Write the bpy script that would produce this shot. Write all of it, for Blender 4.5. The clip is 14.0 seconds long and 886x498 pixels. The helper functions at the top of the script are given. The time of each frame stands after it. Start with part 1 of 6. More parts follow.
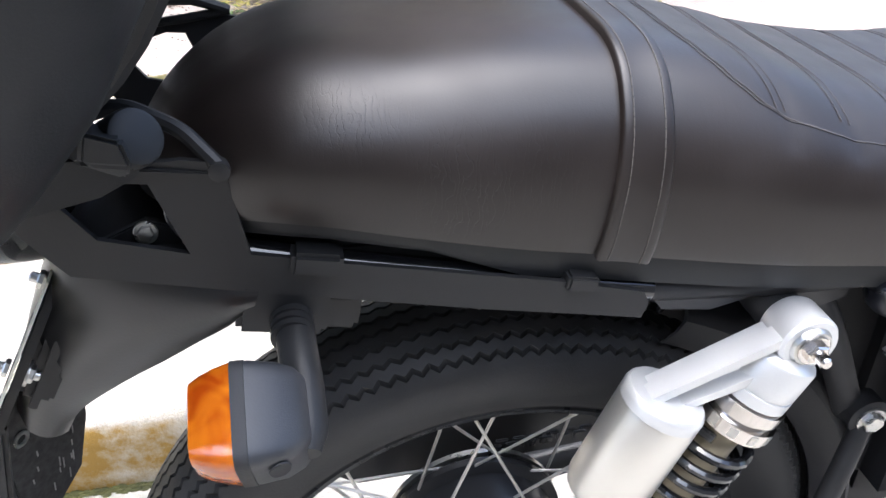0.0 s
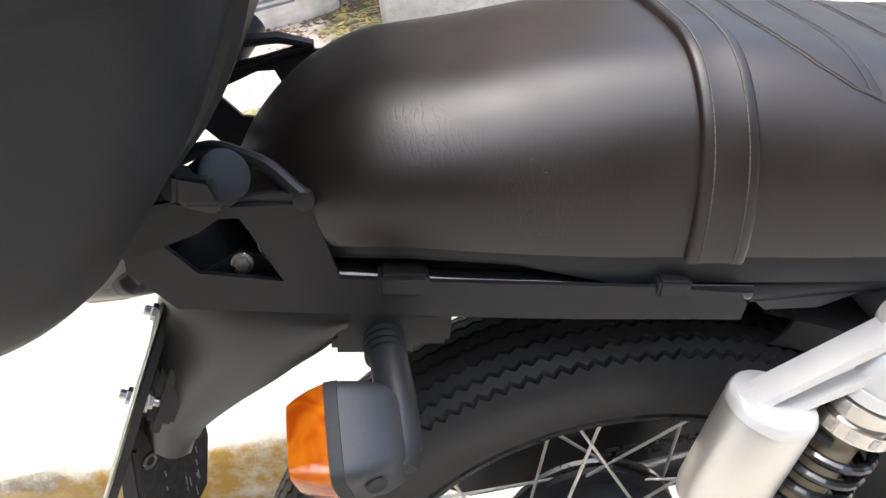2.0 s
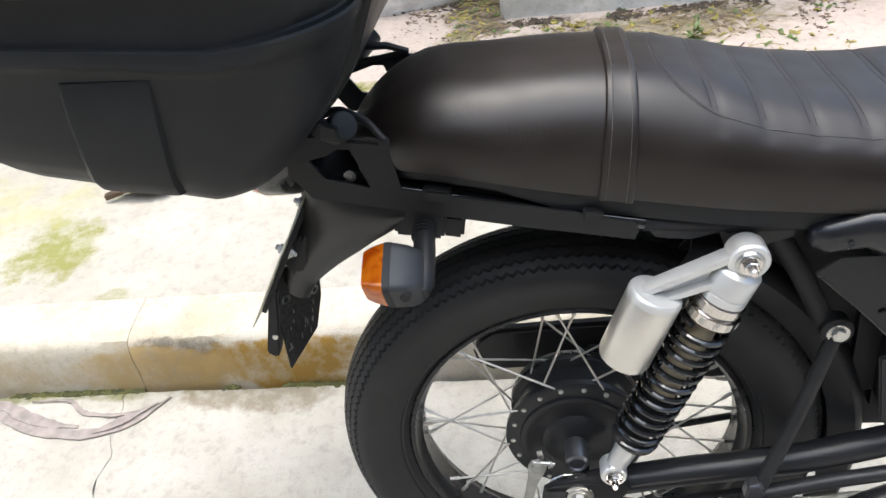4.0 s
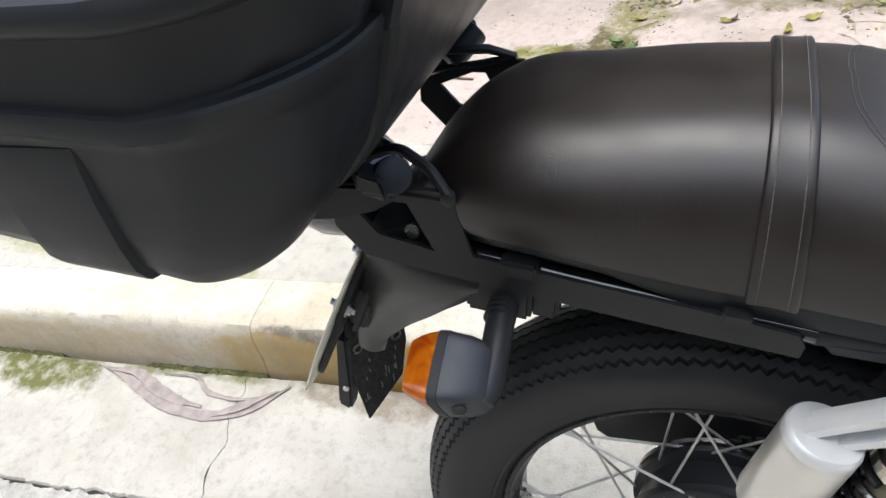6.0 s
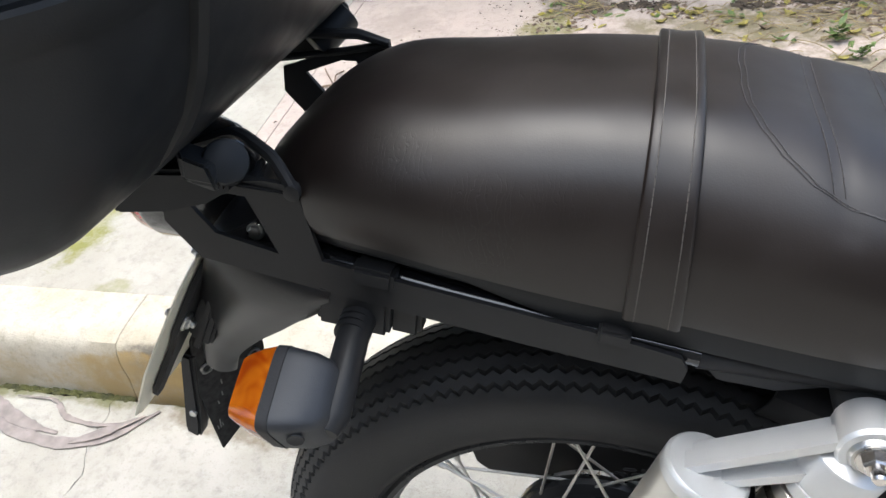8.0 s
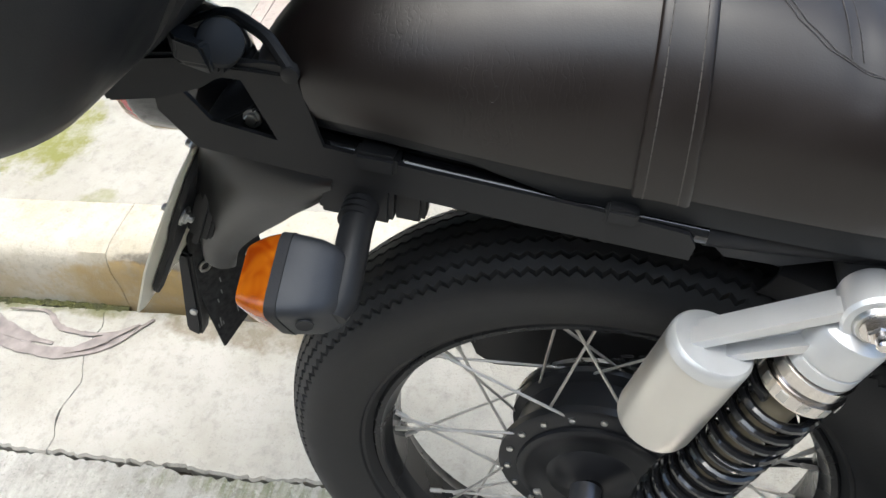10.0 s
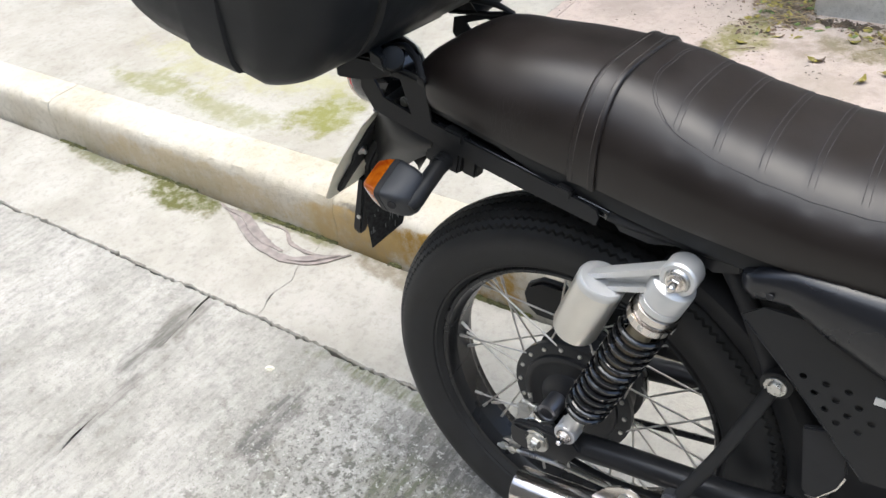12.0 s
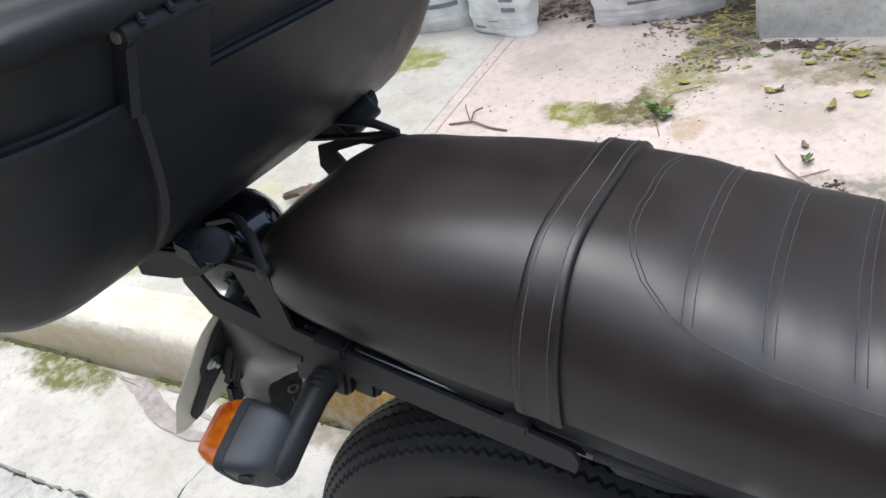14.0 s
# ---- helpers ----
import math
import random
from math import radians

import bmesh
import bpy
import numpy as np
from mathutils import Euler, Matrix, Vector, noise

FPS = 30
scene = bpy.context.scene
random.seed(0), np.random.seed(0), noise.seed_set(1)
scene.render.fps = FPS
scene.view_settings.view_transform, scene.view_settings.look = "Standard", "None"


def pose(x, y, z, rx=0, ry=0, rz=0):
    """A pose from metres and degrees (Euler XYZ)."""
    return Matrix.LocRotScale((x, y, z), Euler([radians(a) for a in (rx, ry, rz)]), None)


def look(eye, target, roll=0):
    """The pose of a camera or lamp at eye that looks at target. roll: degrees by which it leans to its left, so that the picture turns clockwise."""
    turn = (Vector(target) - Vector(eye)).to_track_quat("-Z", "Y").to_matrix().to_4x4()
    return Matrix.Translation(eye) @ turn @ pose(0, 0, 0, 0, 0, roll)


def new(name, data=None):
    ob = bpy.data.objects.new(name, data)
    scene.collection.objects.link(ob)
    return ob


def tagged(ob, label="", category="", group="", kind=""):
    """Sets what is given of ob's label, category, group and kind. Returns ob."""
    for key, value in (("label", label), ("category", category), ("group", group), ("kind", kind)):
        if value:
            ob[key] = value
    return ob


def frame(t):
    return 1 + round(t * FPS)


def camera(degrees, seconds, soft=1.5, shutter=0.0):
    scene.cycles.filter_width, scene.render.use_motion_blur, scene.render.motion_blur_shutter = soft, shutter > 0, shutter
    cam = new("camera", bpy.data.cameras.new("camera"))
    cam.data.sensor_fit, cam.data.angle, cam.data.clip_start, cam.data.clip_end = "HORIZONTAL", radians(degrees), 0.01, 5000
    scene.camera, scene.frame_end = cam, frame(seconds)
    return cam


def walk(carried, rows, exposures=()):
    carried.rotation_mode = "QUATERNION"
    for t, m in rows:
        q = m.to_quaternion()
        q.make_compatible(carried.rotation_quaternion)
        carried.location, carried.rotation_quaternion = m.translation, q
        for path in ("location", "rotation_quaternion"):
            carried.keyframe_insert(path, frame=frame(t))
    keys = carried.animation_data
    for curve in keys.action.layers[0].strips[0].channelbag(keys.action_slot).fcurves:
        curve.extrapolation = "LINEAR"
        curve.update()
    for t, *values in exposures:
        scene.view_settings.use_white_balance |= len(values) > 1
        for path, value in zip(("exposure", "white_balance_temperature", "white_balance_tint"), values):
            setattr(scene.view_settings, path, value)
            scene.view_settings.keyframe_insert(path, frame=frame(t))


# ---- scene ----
cam = camera(58.7, 14.0)
PATH = [
    (0, (-0.15, -0.375, 1.129), (0.175, 1.115, -0.165), 1.8),
    (0.5, (-0.123, -0.376, 1.105), (0.063, 1.136, -0.191), -1.4),
    (1, (-0.103, -0.363, 1.102), (0.012, 1.171, -0.176), -5.4),
    (1.5, (-0.117, -0.363, 1.103), (-0.041, 1.181, -0.166), -7.3),
    (2, (-0.13, -0.38, 1.134), (-0.091, 1.171, -0.127), -8.7),
    (2.5, (-0.151, -0.467, 1.199), (-0.138, 1.074, -0.076), -8.8),
    (2.7, (-0.153, -0.529, 1.223), (-0.169, 1.002, -0.064), -8.9),
    (4.8, (0.034, -0.721, 1.332), (-0.345, 0.787, 0.074), -10.6),
    (5, (0.019, -0.719, 1.325), (-0.372, 0.787, 0.068), -10.8),
    (5.5, (-0.039, -0.649, 1.277), (-0.525, 0.825, 0.016), -12.8),
    (6, (0.034, -0.448, 1.256), (-0.704, 0.889, -0.035), -17.9),
    (6.5, (0.102, -0.448, 1.262), (-0.644, 0.959, 0.052), -18.7),
    (7, (0.104, -0.419, 1.244), (-0.545, 1.092, 0.106), -14.8),
    (7.5, (0.066, -0.405, 1.208), (-0.53, 1.096, 0.028), -12.3),
    (7.7, (0.058, -0.399, 1.196), (-0.506, 1.079, -0.028), -11.1),
    (9.8, (0.021, -0.341, 1.129), (-0.441, 0.945, -0.331), -11.9),
    (10, (0.034, -0.4, 1.162), (-0.448, 0.891, -0.287), -12.1),
    (10.5, (0.109, -0.616, 1.246), (-0.48, 0.664, -0.173), -10.4),
    (11, (0.192, -0.727, 1.311), (-0.541, 0.537, -0.055), -8.1),
    (11.5, (0.362, -0.747, 1.37), (-0.513, 0.463, 0.04), -8.8),
    (12, (0.418, -0.707, 1.355), (-0.61, 0.454, 0.092), -10.0),
    (12.5, (0.363, -0.607, 1.311), (-0.727, 0.562, 0.109), -12.3),
    (13, (0.236, -0.431, 1.264), (-0.84, 0.805, 0.117), -14.7),
    (13.5, (0.228, -0.356, 1.232), (-0.799, 0.914, 0.078), -16.6),
    (14, (0.249, -0.342, 1.235), (-0.729, 0.954, 0.068), -17.3),
]
# x runs along the street, the rear wheel stands at the origin
walk(cam, [(t, look(eye, target, roll)) for t, eye, target, roll in PATH],
     [(0, 1.97, 5700, 9), (1.5, 2.00, 6000, 9), (2.5, 1.82, 6200, 7), (5, 1.21, 5900, 5), (7.5, 1.22, 5880, 5), (10, 1.21, 5950, 3), (11, 1.14, 5950, 5), (12.5, 1.08, 5900, 5), (14, 1.12, 5700, 5)])


# ---- light ----
world = bpy.data.worlds.new("sky")
scene.world = world
world.use_nodes = True
wn = world.node_tree.nodes
sky = wn.new("ShaderNodeTexSky")
sky.sky_type, sky.sun_disc = "NISHITA", False
sky.sun_elevation, sky.sun_rotation = radians(82), radians(330)
sky.air_density, sky.dust_density, sky.ozone_density = 1.0, 6.0, 0.8
world.node_tree.links.new(sky.outputs[0], wn["Background"].inputs[0])
wn["Background"].inputs[1].default_value = 0.15
sun = new("sun", bpy.data.lights.new("sun", "SUN"))
sun.data.energy, sun.data.angle, sun.data.color = 0.95, radians(70), (1.0, 0.985, 0.97)
sun.matrix_world = look((0, 0, 0), (-0.06, 0.06, -0.98))


# ---- materials ----
def material(name, base, rough=0.5, metal=0.0, vary=0.12, scale=40.0, bump=0.0, bump_scale=300.0, coat=0.0, spec=0.5):
    """A surface with large blotches and fine grain in colour, gloss and relief."""
    m = bpy.data.materials.new(name)
    m.use_nodes = True
    n, l = m.node_tree.nodes, m.node_tree.links
    b = n["Principled BSDF"]
    co = n.new("ShaderNodeTexCoord")
    big, fine = n.new("ShaderNodeTexNoise"), n.new("ShaderNodeTexNoise")
    big.inputs["Scale"].default_value, big.inputs["Detail"].default_value = scale, 5
    fine.inputs["Scale"].default_value, fine.inputs["Detail"].default_value = bump_scale, 3
    for x in (big, fine):
        l.new(co.outputs["Object"], x.inputs["Vector"])
    ramp = n.new("ShaderNodeMapRange")
    ramp.inputs[1].default_value, ramp.inputs[2].default_value = 0.3, 0.7
    ramp.inputs[3].default_value, ramp.inputs[4].default_value = 1 - vary, 1 + vary
    l.new(big.outputs[0], ramp.inputs[0])
    hue = n.new("ShaderNodeMix")
    hue.data_type, hue.blend_type = "RGBA", "MULTIPLY"
    hue.inputs[0].default_value = 1.0
    hue.inputs[6].default_value = (*base, 1)
    l.new(ramp.outputs[0], hue.inputs[7])
    l.new(hue.outputs[2], b.inputs["Base Color"])
    rr = n.new("ShaderNodeMapRange")
    rr.inputs[1].default_value, rr.inputs[2].default_value = 0.3, 0.7
    rr.inputs[3].default_value, rr.inputs[4].default_value = rough * 0.85, min(1.0, rough * 1.15)
    l.new(big.outputs[0], rr.inputs[0])
    l.new(rr.outputs[0], b.inputs["Roughness"])
    b.inputs["Metallic"].default_value = metal
    b.inputs["Coat Weight"].default_value = coat
    b.inputs["Specular IOR Level"].default_value = spec
    if bump:
        bp = n.new("ShaderNodeBump")
        bp.inputs["Strength"].default_value, bp.inputs["Distance"].default_value = bump, 0.001
        l.new(fine.outputs[0], bp.inputs["Height"])
        l.new(bp.outputs[0], b.inputs["Normal"])
    return m


def leather():
    m = material("brown leather", (0.0120, 0.0085, 0.0070), 0.42, 0, 0.15, 18, 0, 400, 0, 0.48)
    n, l = m.node_tree.nodes, m.node_tree.links
    b = n["Principled BSDF"]
    co = n.new("ShaderNodeTexCoord")
    pore = n.new("ShaderNodeTexVoronoi")
    pore.inputs["Scale"].default_value = 950
    l.new(co.outputs["Object"], pore.inputs["Vector"])
    # short upright creases on the flank, gathered in two patches
    wav = n.new("ShaderNodeTexWave")
    wav.inputs["Scale"].default_value, wav.inputs["Distortion"].default_value = 70, 16
    wav.inputs["Detail"].default_value, wav.inputs["Detail Scale"].default_value = 4, 1.6
    mp = n.new("ShaderNodeMapping")
    mp.inputs["Scale"].default_value, mp.inputs["Rotation"].default_value = (1, 0.4, 0.45), (0, radians(-16), 0)
    l.new(co.outputs["Object"], mp.inputs["Vector"])
    l.new(mp.outputs[0], wav.inputs["Vector"])
    sharp = n.new("ShaderNodeMapRange")
    sharp.inputs[1].default_value, sharp.inputs[2].default_value = 0.0, 0.10
    sharp.inputs[3].default_value, sharp.inputs[4].default_value = 1.0, 0.0
    l.new(wav.outputs["Fac"], sharp.inputs[0])
    mask = None
    for c, r, deep in (((-0.092, -0.080, 0.852), 0.043, 0.16), ((-0.034, -0.118, 0.822), 0.042, 0.50), ((0.010, -0.120, 0.826), 0.038, 0.24)):
        d = n.new("ShaderNodeVectorMath")
        d.operation = "DISTANCE"
        d.inputs[1].default_value = c
        l.new(co.outputs["Object"], d.inputs[0])
        f = n.new("ShaderNodeMapRange")
        f.inputs[1].default_value, f.inputs[2].default_value = r * 0.4, r
        f.inputs[3].default_value, f.inputs[4].default_value = deep, 0.0
        l.new(d.outputs["Value"], f.inputs[0])
        if mask is None:
            mask = f.outputs[0]
        else:
            a = n.new("ShaderNodeMath")
            a.operation = "MAXIMUM"
            l.new(mask, a.inputs[0])
            l.new(f.outputs[0], a.inputs[1])
            mask = a.outputs[0]
    k = n.new("ShaderNodeMath")
    k.operation = "MULTIPLY"
    l.new(mask, k.inputs[0])
    l.new(sharp.outputs[0], k.inputs[1])
    b1, b2 = n.new("ShaderNodeBump"), n.new("ShaderNodeBump")
    b1.inputs["Strength"].default_value, b1.inputs["Distance"].default_value = 0.06, 0.0006
    b2.inputs["Strength"].default_value, b2.inputs["Distance"].default_value = 0.66, 0.0007
    b2.invert = True
    # soft puckers where the cover is stretched over the foam
    soft, b0 = n.new("ShaderNodeTexNoise"), n.new("ShaderNodeBump")
    soft.inputs["Scale"].default_value, soft.inputs["Detail"].default_value = 55, 5
    b0.inputs["Strength"].default_value, b0.inputs["Distance"].default_value = 0.14, 0.002
    l.new(mp.outputs[0], soft.inputs["Vector"])
    l.new(soft.outputs["Fac"], b0.inputs["Height"])
    l.new(b0.outputs[0], b1.inputs["Normal"])
    l.new(pore.outputs["Distance"], b1.inputs["Height"])
    l.new(k.outputs[0], b2.inputs["Height"])
    l.new(b1.outputs[0], b2.inputs["Normal"])
    l.new(b2.outputs[0], b.inputs["Normal"])
    return m


def concrete(name, base, blotch, patches=(), grit=0.35, brush=0.0, pits=None, moss=(0.16, 0.17, 0.035), dirt=(0.12, 0.11, 0.09)):
    """Weathered concrete: large blotches, fine grit, pits, and stains with shapes of their own.
    patches: (x, y, radius x, radius y, colour, strength)"""
    m = bpy.data.materials.new(name)
    m.use_nodes = True
    n, l = m.node_tree.nodes, m.node_tree.links
    b = n["Principled BSDF"]
    co = n.new("ShaderNodeNewGeometry").outputs["Position"]

    def tex(scale, detail=6, rough=0.6):
        t = n.new("ShaderNodeTexNoise")
        t.inputs["Scale"].default_value, t.inputs["Detail"].default_value, t.inputs["Roughness"].default_value = scale, detail, rough
        l.new(co, t.inputs["Vector"])
        return t.outputs[0]

    def ranged(v, lo, hi, a=0.0, z=1.0):
        r = n.new("ShaderNodeMapRange")
        for i, q in ((1, lo), (2, hi), (3, a), (4, z)):
            r.inputs[i].default_value = q
        l.new(v, r.inputs[0])
        return r.outputs[0]

    def blend(fac, c1, c2):
        x = n.new("ShaderNodeMix")
        x.data_type = "RGBA"
        l.new(fac, x.inputs[0])
        for i, c in ((6, c1), (7, c2)):
            if isinstance(c, tuple):
                x.inputs[i].default_value = (*c, 1)
            else:
                l.new(c, x.inputs[i])
        return x.outputs[2]

    edge = tex(9, 6, 0.7)
    mottle = ranged(tex(20, 6, 0.7), 0.36, 0.54, 0.35, 1.0)
    col = blend(ranged(tex(3.2, 8, 0.65), 0.38, 0.66), base, blotch)
    col = blend(ranged(tex(38, 6, 0.75), 0.50, 0.70, 0, 0.25 + grit * 0.6), col, tuple(0.55 * c for c in blotch))
    col = blend(ranged(tex(210, 3, 0.5), 0.60, 0.76, 0, grit), col, dirt)
    if brush:
        st = n.new("ShaderNodeTexNoise")
        st.inputs["Scale"].default_value, st.inputs["Detail"].default_value, st.inputs["Roughness"].default_value = 1.0, 6, 0.7
        sm = n.new("ShaderNodeMapping")
        sm.inputs["Scale"].default_value, sm.inputs["Rotation"].default_value = (55, 7, 1), (0, 0, radians(-12))
        l.new(co, sm.inputs["Vector"])
        l.new(sm.outputs[0], st.inputs["Vector"])
        col = blend(ranged(st.outputs[0], 0.45, 0.66, 0, brush), col, tuple(0.42 * c for c in blotch))
        col = blend(ranged(tex(75, 5, 0.8), 0.55, 0.68, 0, brush), col, tuple(min(0.7, 1.35 * c) for c in base))
    streak = st.outputs[0] if brush else None
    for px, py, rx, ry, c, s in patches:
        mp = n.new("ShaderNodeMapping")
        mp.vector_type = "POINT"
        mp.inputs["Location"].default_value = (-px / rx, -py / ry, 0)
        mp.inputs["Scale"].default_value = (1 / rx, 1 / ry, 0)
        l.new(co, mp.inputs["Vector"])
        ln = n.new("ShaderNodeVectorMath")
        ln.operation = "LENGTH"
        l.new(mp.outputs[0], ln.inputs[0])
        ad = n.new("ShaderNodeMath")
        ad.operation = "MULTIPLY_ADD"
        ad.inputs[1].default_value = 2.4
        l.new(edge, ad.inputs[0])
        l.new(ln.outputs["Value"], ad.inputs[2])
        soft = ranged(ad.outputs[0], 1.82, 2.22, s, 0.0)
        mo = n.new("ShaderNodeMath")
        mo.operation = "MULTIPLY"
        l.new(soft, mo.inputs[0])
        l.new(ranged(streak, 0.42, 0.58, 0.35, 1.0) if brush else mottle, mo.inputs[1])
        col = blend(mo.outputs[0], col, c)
    rough_area = None
    if pits:
        # coarse weathered area: bared aggregate with dark pits
        px, py, rx, ry = pits
        mp = n.new("ShaderNodeMapping")
        mp.inputs["Location"].default_value, mp.inputs["Scale"].default_value = (-px / rx, -py / ry, 0), (1 / rx, 1 / ry, 0)
        l.new(co, mp.inputs["Vector"])
        ln = n.new("ShaderNodeVectorMath")
        ln.operation = "LENGTH"
        l.new(mp.outputs[0], ln.inputs[0])
        ad = n.new("ShaderNodeMath")
        ad.operation = "MULTIPLY_ADD"
        ad.inputs[1].default_value = 1.6
        l.new(edge, ad.inputs[0])
        l.new(ln.outputs["Value"], ad.inputs[2])
        rough_area = ranged(ad.outputs[0], 1.3, 2.2, 1.0, 0.12)
        for sc, lo, hi, c, k in ((55, 0.55, 0.62, (0.12, 0.115, 0.095), 0.85), (24, 0.56, 0.66, (0.16, 0.155, 0.12), 0.75), (120, 0.56, 0.65, (0.09, 0.085, 0.07), 0.75), (95, 0.58, 0.67, (0.62, 0.60, 0.54), 0.7)):
            mo = n.new("ShaderNodeMath")
            mo.operation = "MULTIPLY"
            l.new(rough_area, mo.inputs[0])
            l.new(ranged(tex(sc, 4, 0.6), lo, hi, 0, k), mo.inputs[1])
            col = blend(mo.outputs[0], col, c)
    l.new(col, b.inputs["Base Color"])
    b.inputs["Roughness"].default_value = 0.85
    b.inputs["Specular IOR Level"].default_value = 0.3
    b1, b2 = n.new("ShaderNodeBump"), n.new("ShaderNodeBump")
    b1.inputs["Strength"].default_value, b1.inputs["Distance"].default_value = 0.5, 0.006
    b2.inputs["Strength"].default_value, b2.inputs["Distance"].default_value = 0.8, 0.0018
    l.new(tex(28, 6, 0.65), b1.inputs["Height"])
    l.new(tex(260, 3, 0.6), b2.inputs["Height"])
    l.new(b1.outputs[0], b2.inputs["Normal"])
    l.new(b2.outputs[0], b.inputs["Normal"])
    return m


MOSS, OCHRE, DARK = (0.19, 0.19, 0.03), (0.36, 0.22, 0.05), (0.07, 0.06, 0.05)
M_ROAD = concrete("road concrete", (0.46, 0.44, 0.395), (0.27, 0.256, 0.223), (
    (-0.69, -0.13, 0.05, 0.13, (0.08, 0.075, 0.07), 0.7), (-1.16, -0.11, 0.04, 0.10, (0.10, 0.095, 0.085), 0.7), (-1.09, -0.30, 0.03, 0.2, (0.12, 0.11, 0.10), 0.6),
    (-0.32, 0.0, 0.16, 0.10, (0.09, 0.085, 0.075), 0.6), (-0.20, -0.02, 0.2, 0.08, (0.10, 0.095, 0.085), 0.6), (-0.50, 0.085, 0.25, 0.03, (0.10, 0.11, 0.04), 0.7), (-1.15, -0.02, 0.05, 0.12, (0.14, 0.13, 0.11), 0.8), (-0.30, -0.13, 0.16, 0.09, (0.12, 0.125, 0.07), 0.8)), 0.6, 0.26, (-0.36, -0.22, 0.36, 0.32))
M_GUTTER = concrete("gutter concrete", (0.45, 0.427, 0.375), (0.34, 0.318, 0.268), (
    (-1.62, 0.385, 0.26, 0.07, (0.105, 0.105, 0.03), 1.0), (-1.2, 0.432, 0.5, 0.012, (0.08, 0.08, 0.03), 1.0), (-2.1, 0.42, 0.30, 0.05, (0.12, 0.12, 0.05), 0.8), (-1.15, 0.425, 0.30, 0.03, (0.13, 0.13, 0.04), 0.8), (-0.7, 0.40, 0.2, 0.05, (0.16, 0.13, 0.08), 0.7)), 0.3)
M_KERB = concrete("kerb concrete", (0.58, 0.54, 0.455), (0.44, 0.385, 0.28), (
    (-0.86, 0.447, 0.11, 0.022, DARK, 0.7), (-0.60, 0.443, 0.26, 0.014, OCHRE, 1.0), (-0.92, 0.440, 0.16, 0.012, OCHRE, 0.75), (-1.6, 0.440, 0.6, 0.010, (0.44, 0.33, 0.16), 0.5), (-0.95, 0.440, 0.25, 0.010, (0.46, 0.35, 0.18), 0.6)), 0.3)
M_PAVE = concrete("pavement concrete", (0.44, 0.417, 0.362), (0.345, 0.317, 0.262), (
    (-1.31, 0.80, 0.16, 0.14, MOSS, 0.85), (-1.62, 0.68, 0.26, 0.07, MOSS, 0.5), (-2.1, 0.73, 0.25, 0.08, MOSS, 0.6), (-1.08, 0.60, 0.05, 0.03, MOSS, 0.5),
    (-1.85, 0.98, 0.6, 0.2, (0.36, 0.34, 0.16), 0.55), (-1.28, 1.86, 0.14, 0.10, MOSS, 0.95)), 0.25)
M_PINK = concrete("pink pavement concrete", (0.48, 0.395, 0.345), (0.40, 0.34, 0.29), (
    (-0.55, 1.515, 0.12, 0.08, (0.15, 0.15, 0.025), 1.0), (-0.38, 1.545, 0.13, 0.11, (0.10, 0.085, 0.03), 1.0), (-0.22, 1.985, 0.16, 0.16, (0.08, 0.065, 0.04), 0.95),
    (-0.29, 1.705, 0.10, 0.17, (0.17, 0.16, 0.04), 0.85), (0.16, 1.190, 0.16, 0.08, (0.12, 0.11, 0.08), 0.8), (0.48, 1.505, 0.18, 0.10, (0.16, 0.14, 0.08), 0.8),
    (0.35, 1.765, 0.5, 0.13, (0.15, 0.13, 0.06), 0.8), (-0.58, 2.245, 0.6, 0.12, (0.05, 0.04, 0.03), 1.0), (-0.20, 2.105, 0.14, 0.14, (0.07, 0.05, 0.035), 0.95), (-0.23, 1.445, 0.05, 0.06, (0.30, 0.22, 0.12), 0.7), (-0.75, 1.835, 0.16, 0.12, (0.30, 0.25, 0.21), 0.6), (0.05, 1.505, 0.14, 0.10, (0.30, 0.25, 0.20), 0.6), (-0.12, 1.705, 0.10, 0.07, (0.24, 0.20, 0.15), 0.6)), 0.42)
M_PIER = concrete("weathered wall plaster", (0.80, 0.79, 0.74), (0.50, 0.49, 0.44), (), 0.4)
M_HOUSE = material("ochre house paint", (0.42, 0.32, 0.19), 0.85, 0, 0.2, 1.5, 0.2, 60)
M_UNSEEN_WALL = material("dull unseen wall paint", (0.16, 0.155, 0.14), 0.85, 0, 0.2, 1.5, 0.2, 60)
M_EARTH = material("earth", (0.06, 0.045, 0.03), 0.95, 0, 0.4, 20, 0.6, 90)
M_GATE = material("dark green gate paint", (0.012, 0.035, 0.032), 0.5, 0, 0.3, 9, 0.1, 60)
M_LEATHER = leather()
M_PLASTIC = material("black grained plastic", (0.0185, 0.0195, 0.0208), 0.46, 0, 0.12, 30, 0.10, 900, 0, 0.20)
M_BLACK = material("satin black painted steel", (0.018, 0.018, 0.0186), 0.48, 0, 0.15, 25, 0.10, 700, 0, 0.28)
M_GLOSS = material("gloss black paint", (0.011, 0.011, 0.012), 0.14, 0, 0.1, 12, 0.02, 200, 0.6)
M_SEMI = material("semi-gloss black paint", (0.020, 0.020, 0.0212), 0.34, 0, 0.15, 14, 0.06, 300, 0, 0.35)
M_HOUSING = material("dusty black plastic", (0.028, 0.029, 0.032), 0.45, 0, 0.15, 30, 0.12, 900, 0, 0.5)
M_GUARD = material("dusty satin plastic", (0.014, 0.014, 0.0145), 0.34, 0, 0.2, 14, 0.10, 500, 0, 0.5)
M_FLAP = material("scuffed rubber flap", (0.022, 0.022, 0.022), 0.6, 0, 0.85, 160, 0.3, 400, 0, 0.3)
